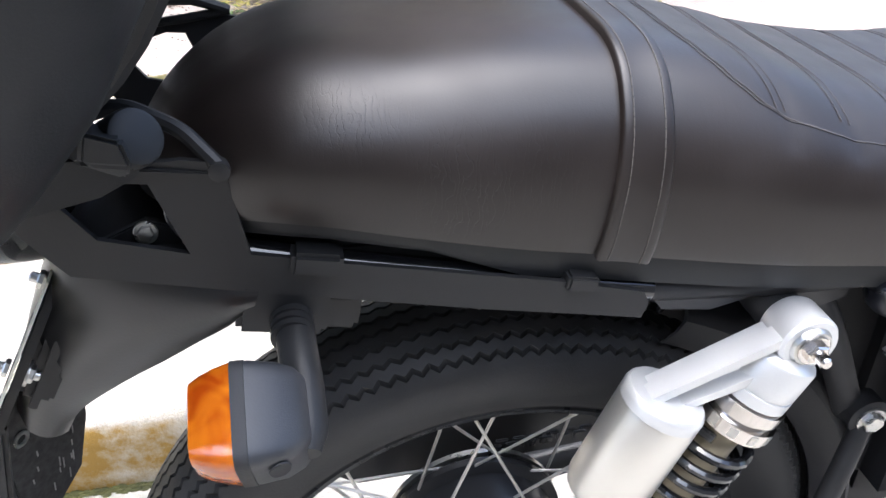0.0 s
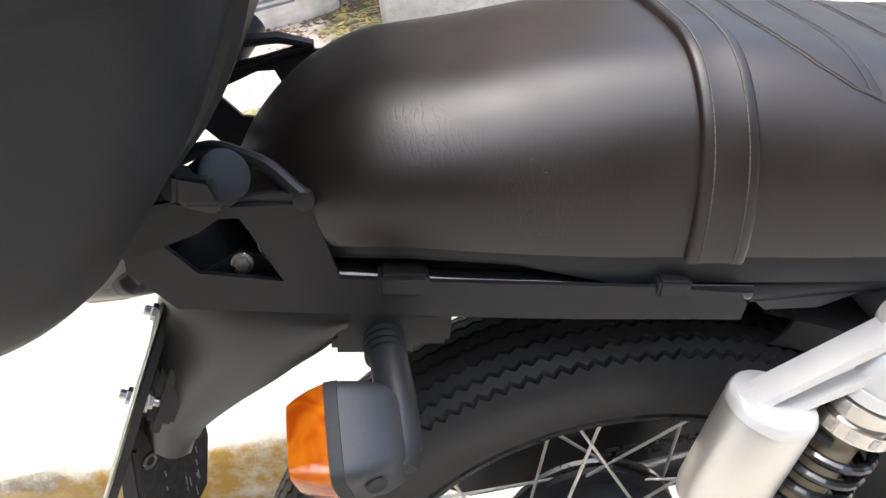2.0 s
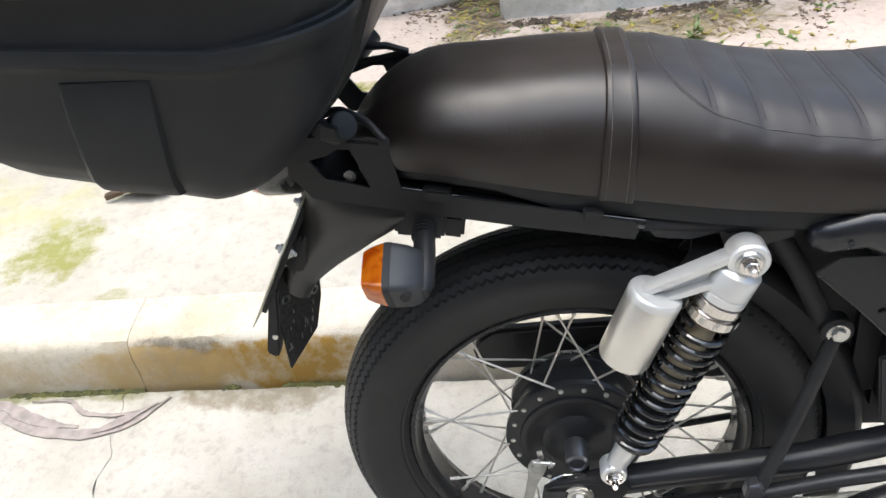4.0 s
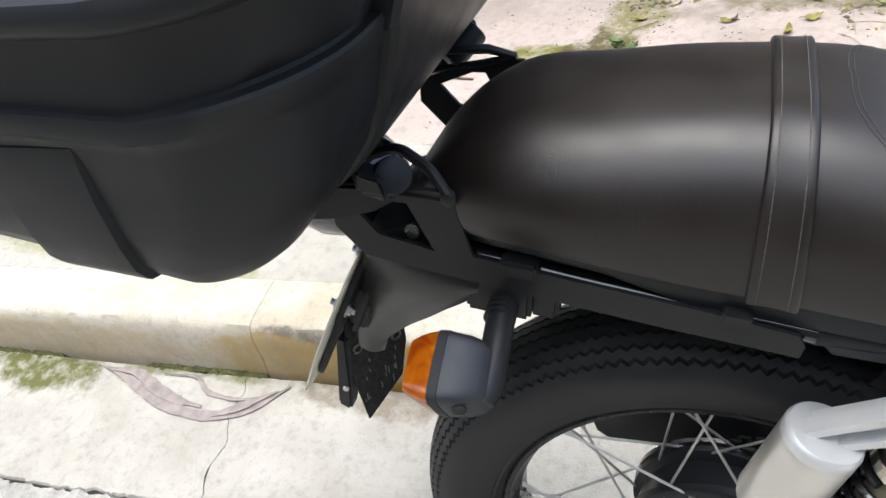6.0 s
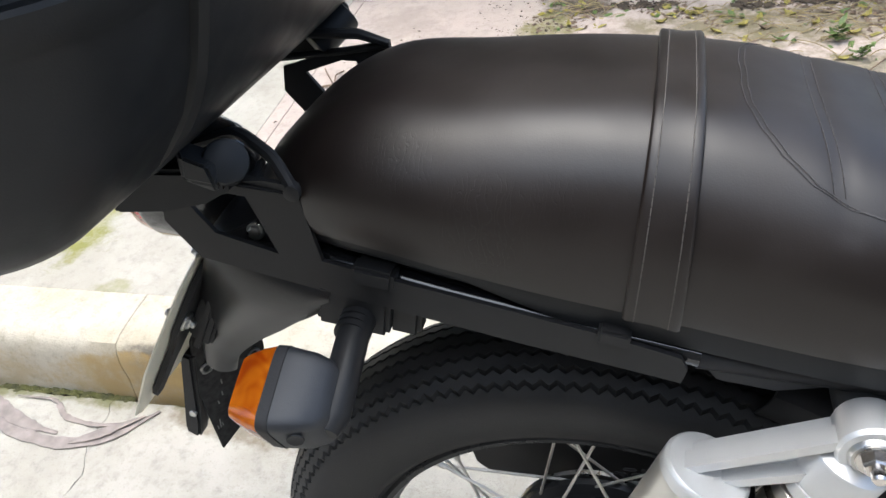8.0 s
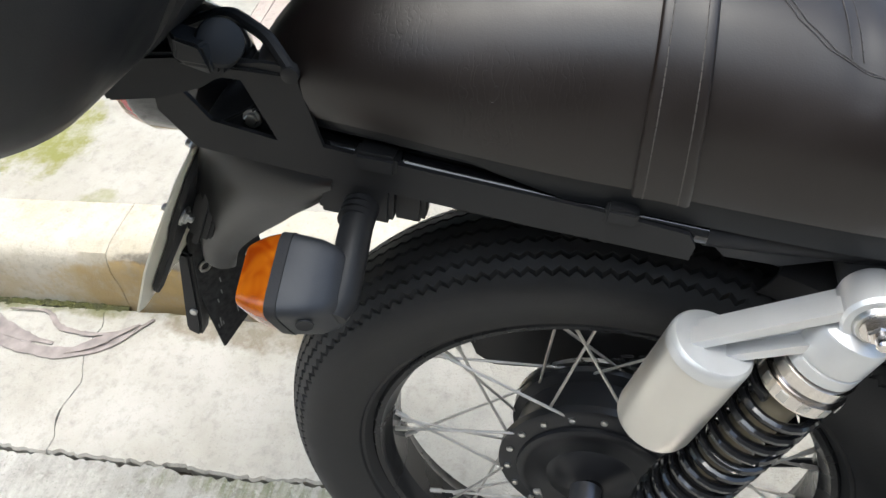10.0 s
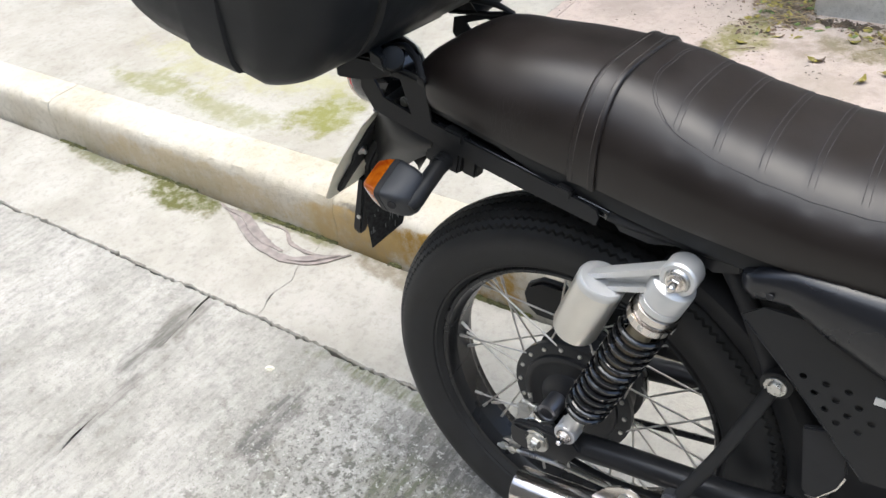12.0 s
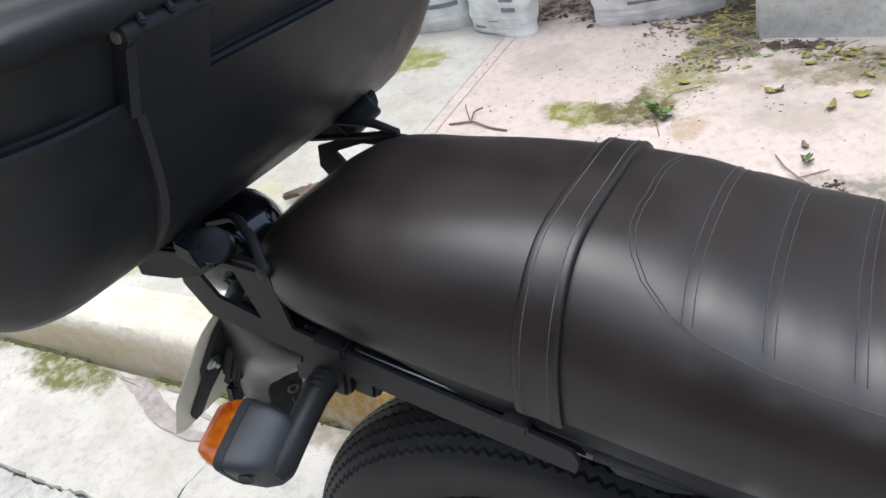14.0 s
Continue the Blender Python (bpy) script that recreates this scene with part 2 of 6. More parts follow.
M_SCUFF = material("pale scuff marks", (0.20, 0.20, 0.19), 0.7, 0, 0.3, 90, 0.2, 400)
# gloss held low to stand in for the deep shade around these parts
M_DEEP = material("shade-dulled black paint", (0.024, 0.024, 0.0255), 0.5, 0, 0.2, 20, 0.1, 300, 0, 0.2)
M_COVER = material("polished black paint", (0.009, 0.0095, 0.012), 0.27, 0, 0.1, 12, 0.02, 200, 0.1, 0.5)
M_RUBBER = material("tyre rubber", (0.026, 0.0256, 0.0255), 0.55, 0, 0.25, 24, 0.25, 500, 0, 0.3)
M_RIM = material("black anodised rim", (0.019, 0.019, 0.020), 0.28, 0.3, 0.15, 20, 0.03, 300)
M_ALLOY = material("cast alloy paint", (0.64, 0.64, 0.63), 0.36, 0.55, 0.07, 20, 0.12, 700)
M_SATIN = material("satin turned alloy", (0.68, 0.66, 0.61), 0.33, 0.85, 0.07, 14, 0.04, 500)
M_CHROME = material("chrome", (0.66, 0.62, 0.58), 0.17, 1, 0.06, 8, 0, 100)
M_DULL = material("dull bright metal", (0.22, 0.22, 0.24), 0.3, 0.9, 0.1, 20, 0.03, 300)
M_ZINC = material("zinc plated steel", (0.56, 0.55, 0.52), 0.3, 0.95, 0.15, 60, 0.05, 400)
M_SPOKE = material("steel spoke", (0.58, 0.55, 0.50), 0.34, 0.5, 0.15, 60, 0.03, 400)
M_OIL = material("pale damper tube", (0.30, 0.26, 0.18), 0.35, 0.3, 0.15, 30, 0.03, 400)
M_THREAD = material("pale stitching thread", (0.085, 0.076, 0.068), 0.8, 0, 0.2, 200, 0.2, 900)
M_PLATE = material("ivory painted plate", (0.80, 0.77, 0.63), 0.4, 0.0, 0.1, 20, 0.05, 200)
M_LETTER = material("dark letter paint", (0.02, 0.02, 0.025), 0.5)
M_BAG = material("woven cement bag", (0.80, 0.80, 0.77), 0.7, 0, 0.22, 14, 0.35, 260)
n, l = M_BAG.node_tree.nodes, M_BAG.node_tree.links
co, mp, wr = n.new("ShaderNodeTexCoord"), n.new("ShaderNodeMapping"), n.new("ShaderNodeTexNoise")
mp.inputs["Scale"].default_value = (5, 5, 48)
wr.inputs["Scale"].default_value, wr.inputs["Detail"].default_value, wr.inputs["Roughness"].default_value, wr.inputs["Distortion"].default_value = 1.0, 5, 0.6, 0.6
l.new(co.outputs["Object"], mp.inputs["Vector"])
l.new(mp.outputs[0], wr.inputs["Vector"])
fold = n.new("ShaderNodeBump")
fold.inputs["Strength"].default_value, fold.inputs["Distance"].default_value = 1.0, 0.014
l.new(wr.outputs[0], fold.inputs["Height"])
weave = [x for x in n if x.bl_idname == "ShaderNodeBump" and x != fold][0]
l.new(fold.outputs[0], weave.inputs["Normal"])
M_BAGPRINT = material("grey bag print", (0.20, 0.24, 0.27), 0.7, 0, 0.3, 30, 0.2, 260)
M_MOSS = material("damp moss", (0.075, 0.075, 0.022), 0.9, 0, 0.45, 30, 0.5, 200)
M_LEAF = material("yellowing leaf", (0.26, 0.22, 0.04), 0.55, 0, 0.35, 50, 0.2, 300)
M_GREEN = material("green leaf", (0.10, 0.15, 0.035), 0.5, 0, 0.35, 60, 0.2, 300)
M_DRY = material("dry brown leaf", (0.15, 0.105, 0.07), 0.75, 0, 0.35, 40, 0.3, 300)
M_STRAW = material("pale dry stalk", (0.27, 0.21, 0.10), 0.7, 0, 0.3, 60, 0.2, 300)
M_HUSK = material("brown dried husk", (0.25, 0.215, 0.195), 0.85, 0, 0.3, 30, 0.5, 160)


def lens_material(name, colour, rough):
    m = bpy.data.materials.new(name)
    m.use_nodes = True
    n, l = m.node_tree.nodes, m.node_tree.links
    b = n["Principled BSDF"]
    b.inputs["Base Color"].default_value = (*colour, 1)
    b.inputs["Roughness"].default_value = rough
    b.inputs["Transmission Weight"].default_value = 0.12
    b.inputs["Coat Weight"].default_value = 0.25
    co, v, bp = n.new("ShaderNodeTexCoord"), n.new("ShaderNodeTexVoronoi"), n.new("ShaderNodeBump")
    v.inputs["Scale"].default_value, v.inputs["Randomness"].default_value = 170, 0.3
    bp.inputs["Strength"].default_value, bp.inputs["Distance"].default_value = 0.3, 0.001
    l.new(co.outputs["Object"], v.inputs["Vector"])
    l.new(v.outputs["Distance"], bp.inputs["Height"])
    # light and dark tones in the colour stand in for the reflector's inner glints
    glints, mix = n.new("ShaderNodeTexNoise"), n.new("ShaderNodeMix")
    glints.inputs["Scale"].default_value, glints.inputs["Detail"].default_value = 34, 1
    glints.inputs["Distortion"].default_value = 1.5
    steep = n.new("ShaderNodeMapRange")
    steep.inputs[1].default_value, steep.inputs[2].default_value = 0.3, 0.75
    l.new(co.outputs["Object"], glints.inputs["Vector"])
    l.new(glints.outputs["Fac"], steep.inputs[0])
    mix.data_type = "RGBA"
    mix.inputs[6].default_value = (colour[0] * 0.62, colour[1] * 0.42, colour[2] * 0.4, 1)
    mix.inputs[7].default_value = (colour[0] * 1.15, colour[1] * 1.5, colour[2] * 1.5, 1)
    l.new(steep.outputs[0], mix.inputs[0])
    l.new(mix.outputs[2], b.inputs["Base Color"])
    l.new(bp.outputs[0], b.inputs["Normal"])
    return m


M_AMBER = lens_material("amber lens", (0.60, 0.125, 0.004), 0.12)
M_RED = lens_material("red lens", (0.55, 0.01, 0.012), 0.15)


# ---- shaping ----
def finish(bm, sharp=0.6):
    bmesh.ops.recalc_face_normals(bm, faces=bm.faces)
    for fc in bm.faces:
        fc.smooth = True
    for e in bm.edges:
        if len(e.link_faces) == 2 and e.calc_face_angle(0) > sharp:
            e.smooth = False


def part(name, bm, mat, parent=None, label="", sharp=0.6):
    """One mesh object, under a thing or under a part."""
    finish(bm, sharp)
    me = bpy.data.meshes.new(name)
    bm.to_mesh(me)
    bm.free()
    me.materials.append(mat)
    ob = new(name, me)
    ob.parent = parent
    return tagged(ob, label)


def sweep(rings, closed_ring=True, caps=True, closed_path=False):
    """A skin over rings of equal count."""
    bm = bmesh.new()
    vs = [[bm.verts.new(p) for p in r] for r in rings]
    n = len(vs[0])
    for i in range(len(vs) if closed_path else len(vs) - 1):
        a, b = vs[i], vs[(i + 1) % len(vs)]
        for j in range(n if closed_ring else n - 1):
            bm.faces.new((a[j], a[(j + 1) % n], b[(j + 1) % n], b[j]))
    if caps and closed_ring and not closed_path:
        bm.faces.new(vs[0])
        bm.faces.new(vs[-1][::-1])
    return bm


def tube(pts, r, n=10, closed=False, flat=1.0):
    """A round bar along points; r may be a list."""
    pts = [Vector(p) for p in pts]
    rs = r if isinstance(r, (list, tuple)) else [r] * len(pts)
    rings, up = [], None
    for i, p in enumerate(pts):
        if closed:
            d = pts[(i + 1) % len(pts)] - pts[i - 1]
        else:
            d = pts[min(i + 1, len(pts) - 1)] - pts[max(i - 1, 0)]
        d.normalize()
        if up is None:
            up = Vector((0, 0, 1)) if abs(d.z) < 0.9 else Vector((1, 0, 0))
        side = d.cross(up).normalized()
        up = side.cross(d).normalized()
        rings.append([p + (side * math.cos(a) + up * math.sin(a) * flat) * rs[i] for a in [2 * math.pi * k / n for k in range(n)]])
    return sweep(rings, closed_path=closed)


def bend(pts, k=4, reach=0.3):
    """Rounds the corners of a line of points."""
    pts = [Vector(p) for p in pts]
    out = [pts[0]]
    for a, b, c in zip(pts, pts[1:], pts[2:]):
        d = min((a - b).length, (c - b).length) * reach
        p, q = b + (a - b).normalized() * d, b + (c - b).normalized() * d
        for i in range(k + 1):
            t = i / k
            out.append((1 - t) ** 2 * p + 2 * t * (1 - t) * b + t * t * q)
    return out + [pts[-1]]


def lathe(profile, base, way, n=32, closed=False):
    """A turned body: profile of (along, radius) from base along way."""
    base, way = Vector(base), Vector(way).normalized()
    u = way.orthogonal().normalized()
    v = way.cross(u)
    rings = [[base + way * s + (u * math.cos(a) + v * math.sin(a)) * r for a in [2 * math.pi * k / n for k in range(n)]] for s, r in profile]
    return sweep(rings, caps=not closed, closed_path=closed)


def prism(poly, plane, lo, hi, bevel=0.0, holes=()):
    """A plate: outline in a plane ('xz', 'xy', 'yz') from lo to hi along the third axis."""
    bm = bmesh.new()

    def put(a, b, c):
        return {"xz": (a, c, b), "xy": (a, b, c), "yz": (c, a, b)}[plane]
    loops = [poly, *holes]
    if not holes:
        for c in (lo, hi):
            bm.faces.new([bm.verts.new(put(a, b, c)) for a, b in poly])
        bm.verts.ensure_lookup_table()
        k = len(poly)
        for i in range(k):
            bm.faces.new((bm.verts[i], bm.verts[(i + 1) % k], bm.verts[k + (i + 1) % k], bm.verts[k + i]))
    else:
        for c in (lo, hi):
            es = []
            for lp in loops:
                vs = [bm.verts.new(put(a, b, c)) for a, b in lp]
                es += [bm.edges.new((vs[i], vs[(i + 1) % len(vs)])) for i in range(len(vs))]
            bmesh.ops.triangle_fill(bm, edges=es, use_beauty=True)
        bm.verts.ensure_lookup_table()
        total, at = sum(len(x) for x in loops), 0
        for lp in loops:
            k = len(lp)
            for i in range(k):
                j = (i + 1) % k
                bm.faces.new((bm.verts[at + i], bm.verts[at + j], bm.verts[total + at + j], bm.verts[total + at + i]))
            at += k
    bmesh.ops.recalc_face_normals(bm, faces=bm.faces)
    if bevel:
        es = [e for e in bm.edges if len(e.link_faces) == 2 and e.calc_face_angle(0) > 0.9]
        bmesh.ops.bevel(bm, geom=es, offset=bevel, segments=2, affect="EDGES", clamp_overlap=True)
    return bm


def block(size, m=None, bevel=0.002):
    bm = bmesh.new()
    bmesh.ops.create_cube(bm, size=1.0)
    bmesh.ops.scale(bm, vec=size, verts=bm.verts)
    if bevel:
        bmesh.ops.bevel(bm, geom=list(bm.edges), offset=bevel, segments=2, affect="EDGES", clamp_overlap=True)
    if m is not None:
        bm.transform(m)
    return bm


def join(*bms):
    out = bmesh.new()
    for b in bms:
        me = bpy.data.meshes.new("tmp")
        b.to_mesh(me)
        b.free()
        out.from_mesh(me)
        bpy.data.meshes.remove(me)
    return out


def hexnut(base, way, r=0.008, h=0.006, washer=0.0, stud=0.0):
    """A nut or bolt head, with a washer under it and a stud end."""
    base, way = Vector(base), Vector(way).normalized()
    bms = []
    if washer:
        bms.append(lathe([(-0.001, washer * 0.96), (0, washer), (0.0016, washer), (0.0022, washer * 0.94), (0.0022, r * 0.7)], base, way, 32))
    bms.append(lathe([(0.0015, r), (0.0022, r), (h * 0.85, r), (h, r * 0.86)], base, way, 6))
    if stud:
        bms.append(lathe([(h, r * 0.55), (h + stud * 0.8, r * 0.55), (h + stud, r * 0.4)], base, way, 14))
    return join(*bms)


def lerp(table, x):
    """Smooth reading of a table of (x, value), with no steps between its rows."""
    if x <= table[0][0]:
        return table[0][1]
    if x >= table[-1][0]:
        return table[-1][1]
    k = max(i for i in range(len(table) - 1) if table[i][0] <= x)

    def slope(i):
        lo, hi = max(0, i - 1), min(len(table) - 1, i + 1)
        return (table[hi][1] - table[lo][1]) / (table[hi][0] - table[lo][0])
    (a, p), (b, q) = table[k], table[k + 1]
    h = b - a
    t = (x - a) / h
    return p * (2 * t ** 3 - 3 * t * t + 1) + q * (3 * t * t - 2 * t ** 3) + h * (slope(k) * (t ** 3 - 2 * t * t + t) + slope(k + 1) * (t ** 3 - t * t))


# ---- the street ----
def slab(name, x0, x1, edge0, edge1, z, mat, step=0.02, depth=0.03, z1=None, label="", lips=(1, 1), warp=None, across=6):
    """A slab between two ragged edges, with worn lips. z1: height at the second edge."""
    n = int((x1 - x0) / step)
    z1 = z if z1 is None else z1
    rows = []
    for i in range(n + 1):
        x = x0 + (x1 - x0) * i / n
        a, b = edge0(x), edge1(x)
        e, g = lips
        r = [(x, a + 0.002 * e, z - depth), (x, a, z - 0.006 * e), (x, a + 0.004 * e, z)]
        for k in range(1, across):
            t = (k / across) if across < 30 else 1 - (1 - k / across) ** 2.2
            r.append((x, a + (b - a) * t, z + (z1 - z) * t + 0.002 * noise.noise((x * 5, a + (b - a) * t * 5, 1))))
        r += [(x, b - 0.004 * g, z1), (x, b, z1 - 0.006 * g), (x, b - 0.002 * g, z1 - depth)]
        rows.append([(p + warp(q), q, h) for p, q, h in r] if warp else r)
    bm = sweep(rows, closed_ring=False, caps=False)
    ends = [v for v in bm.verts]
    m = len(rows[0])
    bm.verts.ensure_lookup_table()
    bm.faces.new([bm.verts[i] for i in range(m)])
    bm.faces.new([bm.verts[len(ends) - 1 - i] for i in range(m)])
    return part(name, bm, mat, None, label, 0.5)


def ragged(base, amp, seed, slope=0.0):
    def f(x):
        return base + slope * x + amp * (noise.noise((x * 4, seed, 0)) + 0.6 * noise.noise((x * 17, seed, 3)) + 0.55 * noise.noise((x * 55, seed, 5)) + 0.3 * noise.noise((x * 140, seed, 9)))
    return f


Z_ROAD, Z_PAVE, KERB_Y = -0.006, 0.138, 0.437
bm = bmesh.new()
bmesh.ops.create_grid(bm, x_segments=4, y_segments=4, size=400)
bm.transform(Matrix.Translation((0, 0, Z_ROAD - 0.03)))
tagged(part("ground", bm, M_EARTH), "bare brown earth under the slabs", "ground", kind="structure")
crack = ragged(0.1155, 0.012, 2.0, 0.016)
far_edge = ragged(-6.0, 0.0, 1)


def road_joint(seed):
    def f(y):
        return -0.16 * min(0.2, max(y, -3)) + 0.016 * noise.noise((y * 9, 3, 3)) + 0.004 * noise.noise((y * 40, seed, 3)) + 0.003 * noise.noise((y * 110, seed, 3))
    return f


def gutter_joint(y):
    return -0.15 * (y - 0.25) + 0.018 * noise.noise((y * 14, 8, 3)) + 0.007 * noise.noise((y * 55, 8, 3))


cross = [(-9.0, -1.1415), (-1.133, 5.0)]
for i, (a, b) in enumerate(cross):
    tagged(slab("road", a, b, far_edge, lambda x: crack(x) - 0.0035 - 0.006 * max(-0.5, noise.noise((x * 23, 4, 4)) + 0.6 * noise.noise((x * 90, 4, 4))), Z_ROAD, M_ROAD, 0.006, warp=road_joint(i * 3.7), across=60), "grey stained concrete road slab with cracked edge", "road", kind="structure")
for a, b in ((-9, -1.0015), (-1.000, 5.0)):
    tagged(slab("gutter", a, b, lambda x: crack(x) + 0.002, ragged(KERB_Y - 0.012, 0.004, 7), Z_ROAD + 0.002, M_GUTTER, 0.006, warp=gutter_joint, across=20), "pale worn concrete gutter strip with moss", "gutter", kind="structure")


def kerb(x0, x1):
    """A kerb stone with a leaning face and a worn round top edge."""
    prof = [(KERB_Y - 0.004, Z_ROAD - 0.03), (KERB_Y, Z_ROAD + 0.01), (KERB_Y + 0.003, 0.04), (KERB_Y + 0.007, 0.090), (KERB_Y + 0.014, 0.116), (KERB_Y + 0.024, 0.131), (KERB_Y + 0.046, Z_PAVE), (KERB_Y + 0.10, Z_PAVE + 0.001), (KERB_Y + 0.155, Z_PAVE), (KERB_Y + 0.155, Z_ROAD - 0.03)]
    n = max(2, int((x1 - x0) / 0.025))
    rows = []
    for i in range(n + 1):
        x = x0 + (x1 - x0) * i / n
        rows.append([(x, y + (0.005 * noise.noise((x * 6, z * 9, 2)) + 0.003 * noise.noise((x * 25, z * 30, 4)) if 1 < k < 8 else 0), z + (0.004 * noise.noise((x * 7, y * 9, 8)) if 3 < k < 8 else 0)) for k, (y, z) in enumerate(prof)])
    return sweep(rows)


for a, b in ((-9, -4.0), (-3.997, -2.4), (-2.396, -0.9815), (-0.980, 0.6), (0.603, 2.2), (2.203, 5)):
    tagged(part("kerb", kerb(a, b), M_KERB, None, "", 0.7), "pale concrete kerb stone with ochre stains", "kerb", kind="structure")


def moss_line(count, seed, x0, x1, y, spread, size):
    """Low moss cushions and dirt lodged along the kerb foot."""
    r = random.Random(seed)
    vs, fs = [], []
    for _ in range(count):
        x = r.uniform(x0, x1)
        if noise.noise((x * 3.1, seed, 0)) + 0.5 * noise.noise((x * 11, seed, 4)) < -0.05:
            continue
        q = size * r.uniform(0.35, 1.3)
        cy, h, base = y - abs(r.gauss(0, spread)), q * r.uniform(0.25, 0.6), len(vs)
        k = 6
        for i in range(k):
            a = 2 * math.pi * i / k + r.uniform(-0.3, 0.3)
            vs.append((x + q * 1.6 * math.cos(a), cy + q * math.sin(a) * 0.7, Z_ROAD - 0.001))
        for i in range(k):
            a = 2 * math.pi * i / k + r.uniform(-0.3, 0.3)
            vs.append((x + q * 0.9 * math.cos(a), cy + q * math.sin(a) * 0.4, Z_ROAD + h * r.uniform(0.7, 1.1)))
        vs.append((x, cy, Z_ROAD + h * 1.15))
        for i in range(k):
            j = (i + 1) % k
            fs += [(base + i, base + j, base + k + j, base + k + i), (base + k + i, base + k + j, base + 2 * k)]
    me = bpy.data.meshes.new("kerb_moss")
    me.from_pydata(vs, [], fs)
    me.materials.append(M_MOSS)
    for f in me.polygons:
        f.use_smooth = True
    return tagged(new("kerb_moss", me), "dark green moss along the kerb foot", "moss", kind="stuff")


moss_line(1500, 31, -2.4, -0.35, KERB_Y - 0.004, 0.006, 0.0065)
inner = lambda x: KERB_Y + 0.1555
border = lambda x: 1.10 + 0.012 * noise.noise((x * 5, 1, 1))
tagged(slab("pavement", -9, 5.0, inner, lambda x: border(x) - 0.0008, Z_PAVE, M_PAVE, 0.05, lips=(0, 0)), "pale mossy concrete pavement strip beside the kerb", "pavement", kind="structure")
tagged(slab("pavement", -9, -0.9985, lambda x: border(x), lambda x: 2.6, Z_PAVE, M_PAVE, 0.05, lips=(0, 1)), "pale mossy concrete pavement slab", "pavement", kind="structure")
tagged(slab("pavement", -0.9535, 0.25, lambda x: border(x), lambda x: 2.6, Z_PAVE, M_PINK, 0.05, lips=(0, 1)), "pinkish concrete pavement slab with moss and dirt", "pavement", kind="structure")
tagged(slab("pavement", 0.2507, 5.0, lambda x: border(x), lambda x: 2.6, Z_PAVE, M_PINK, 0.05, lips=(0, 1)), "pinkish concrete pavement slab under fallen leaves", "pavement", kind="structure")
tagged(slab("pavement", -0.997, -0.956, lambda x: border(x), lambda x: 2.6, Z_PAVE, M_PINK, 0.01, lips=(0, 1)), "narrow pinkish concrete pavement strip", "pavement", kind="structure")
pier = part("wall_pier", block((3.0, 0.35, 0.95), pose(-0.145 + 1.5, 1.900 + 0.175, 0.475 + Z_PAVE - 0.02, 0, 0, -2), 0.012), M_PIER)
tagged(pier, "low weathered pale plastered garden wall", "wall", kind="structure")
north = part("wall_north", block((16, 0.3, 6.5), pose(-6.4, 4.6, 3.25), 0.01), M_HOUSE)
tagged(north, "plain ochre house wall behind the gate", "wall", kind="structure")
# added out of view to cut low southern sky from the seat's flank
south = part("wall_south", block((24, 0.3, 6.2), pose(0, -4.6, 3.1), 0.01), M_UNSEEN_WALL)
tagged(south, "unseen plain grey wall added across the street", "wall", kind="structure")
gate = part("wall_gate", block((9.0, 0.06, 2.4), pose(-4.4, 2.40, 1.2 + Z_PAVE, 0, 0, 0), 0.004), M_GATE)
tagged(gate, "dark green sheet metal gate behind the bags", "gate", kind="structure")

# ---- motorcycle ----
bike = tagged(new("motorcycle"), "black retro motorcycle with brown seat parked leaning by the kerb", "motorcycle")
LEANING = pose(0, 0, 0.0345, -6.95, -1.71, 0)
bike.matrix_world = LEANING
bike.empty_display_size = 0.2
R_TYRE, R_BEAD, HUB = 0.354, 0.250, Vector((0.004, 0.008, 0.2975))


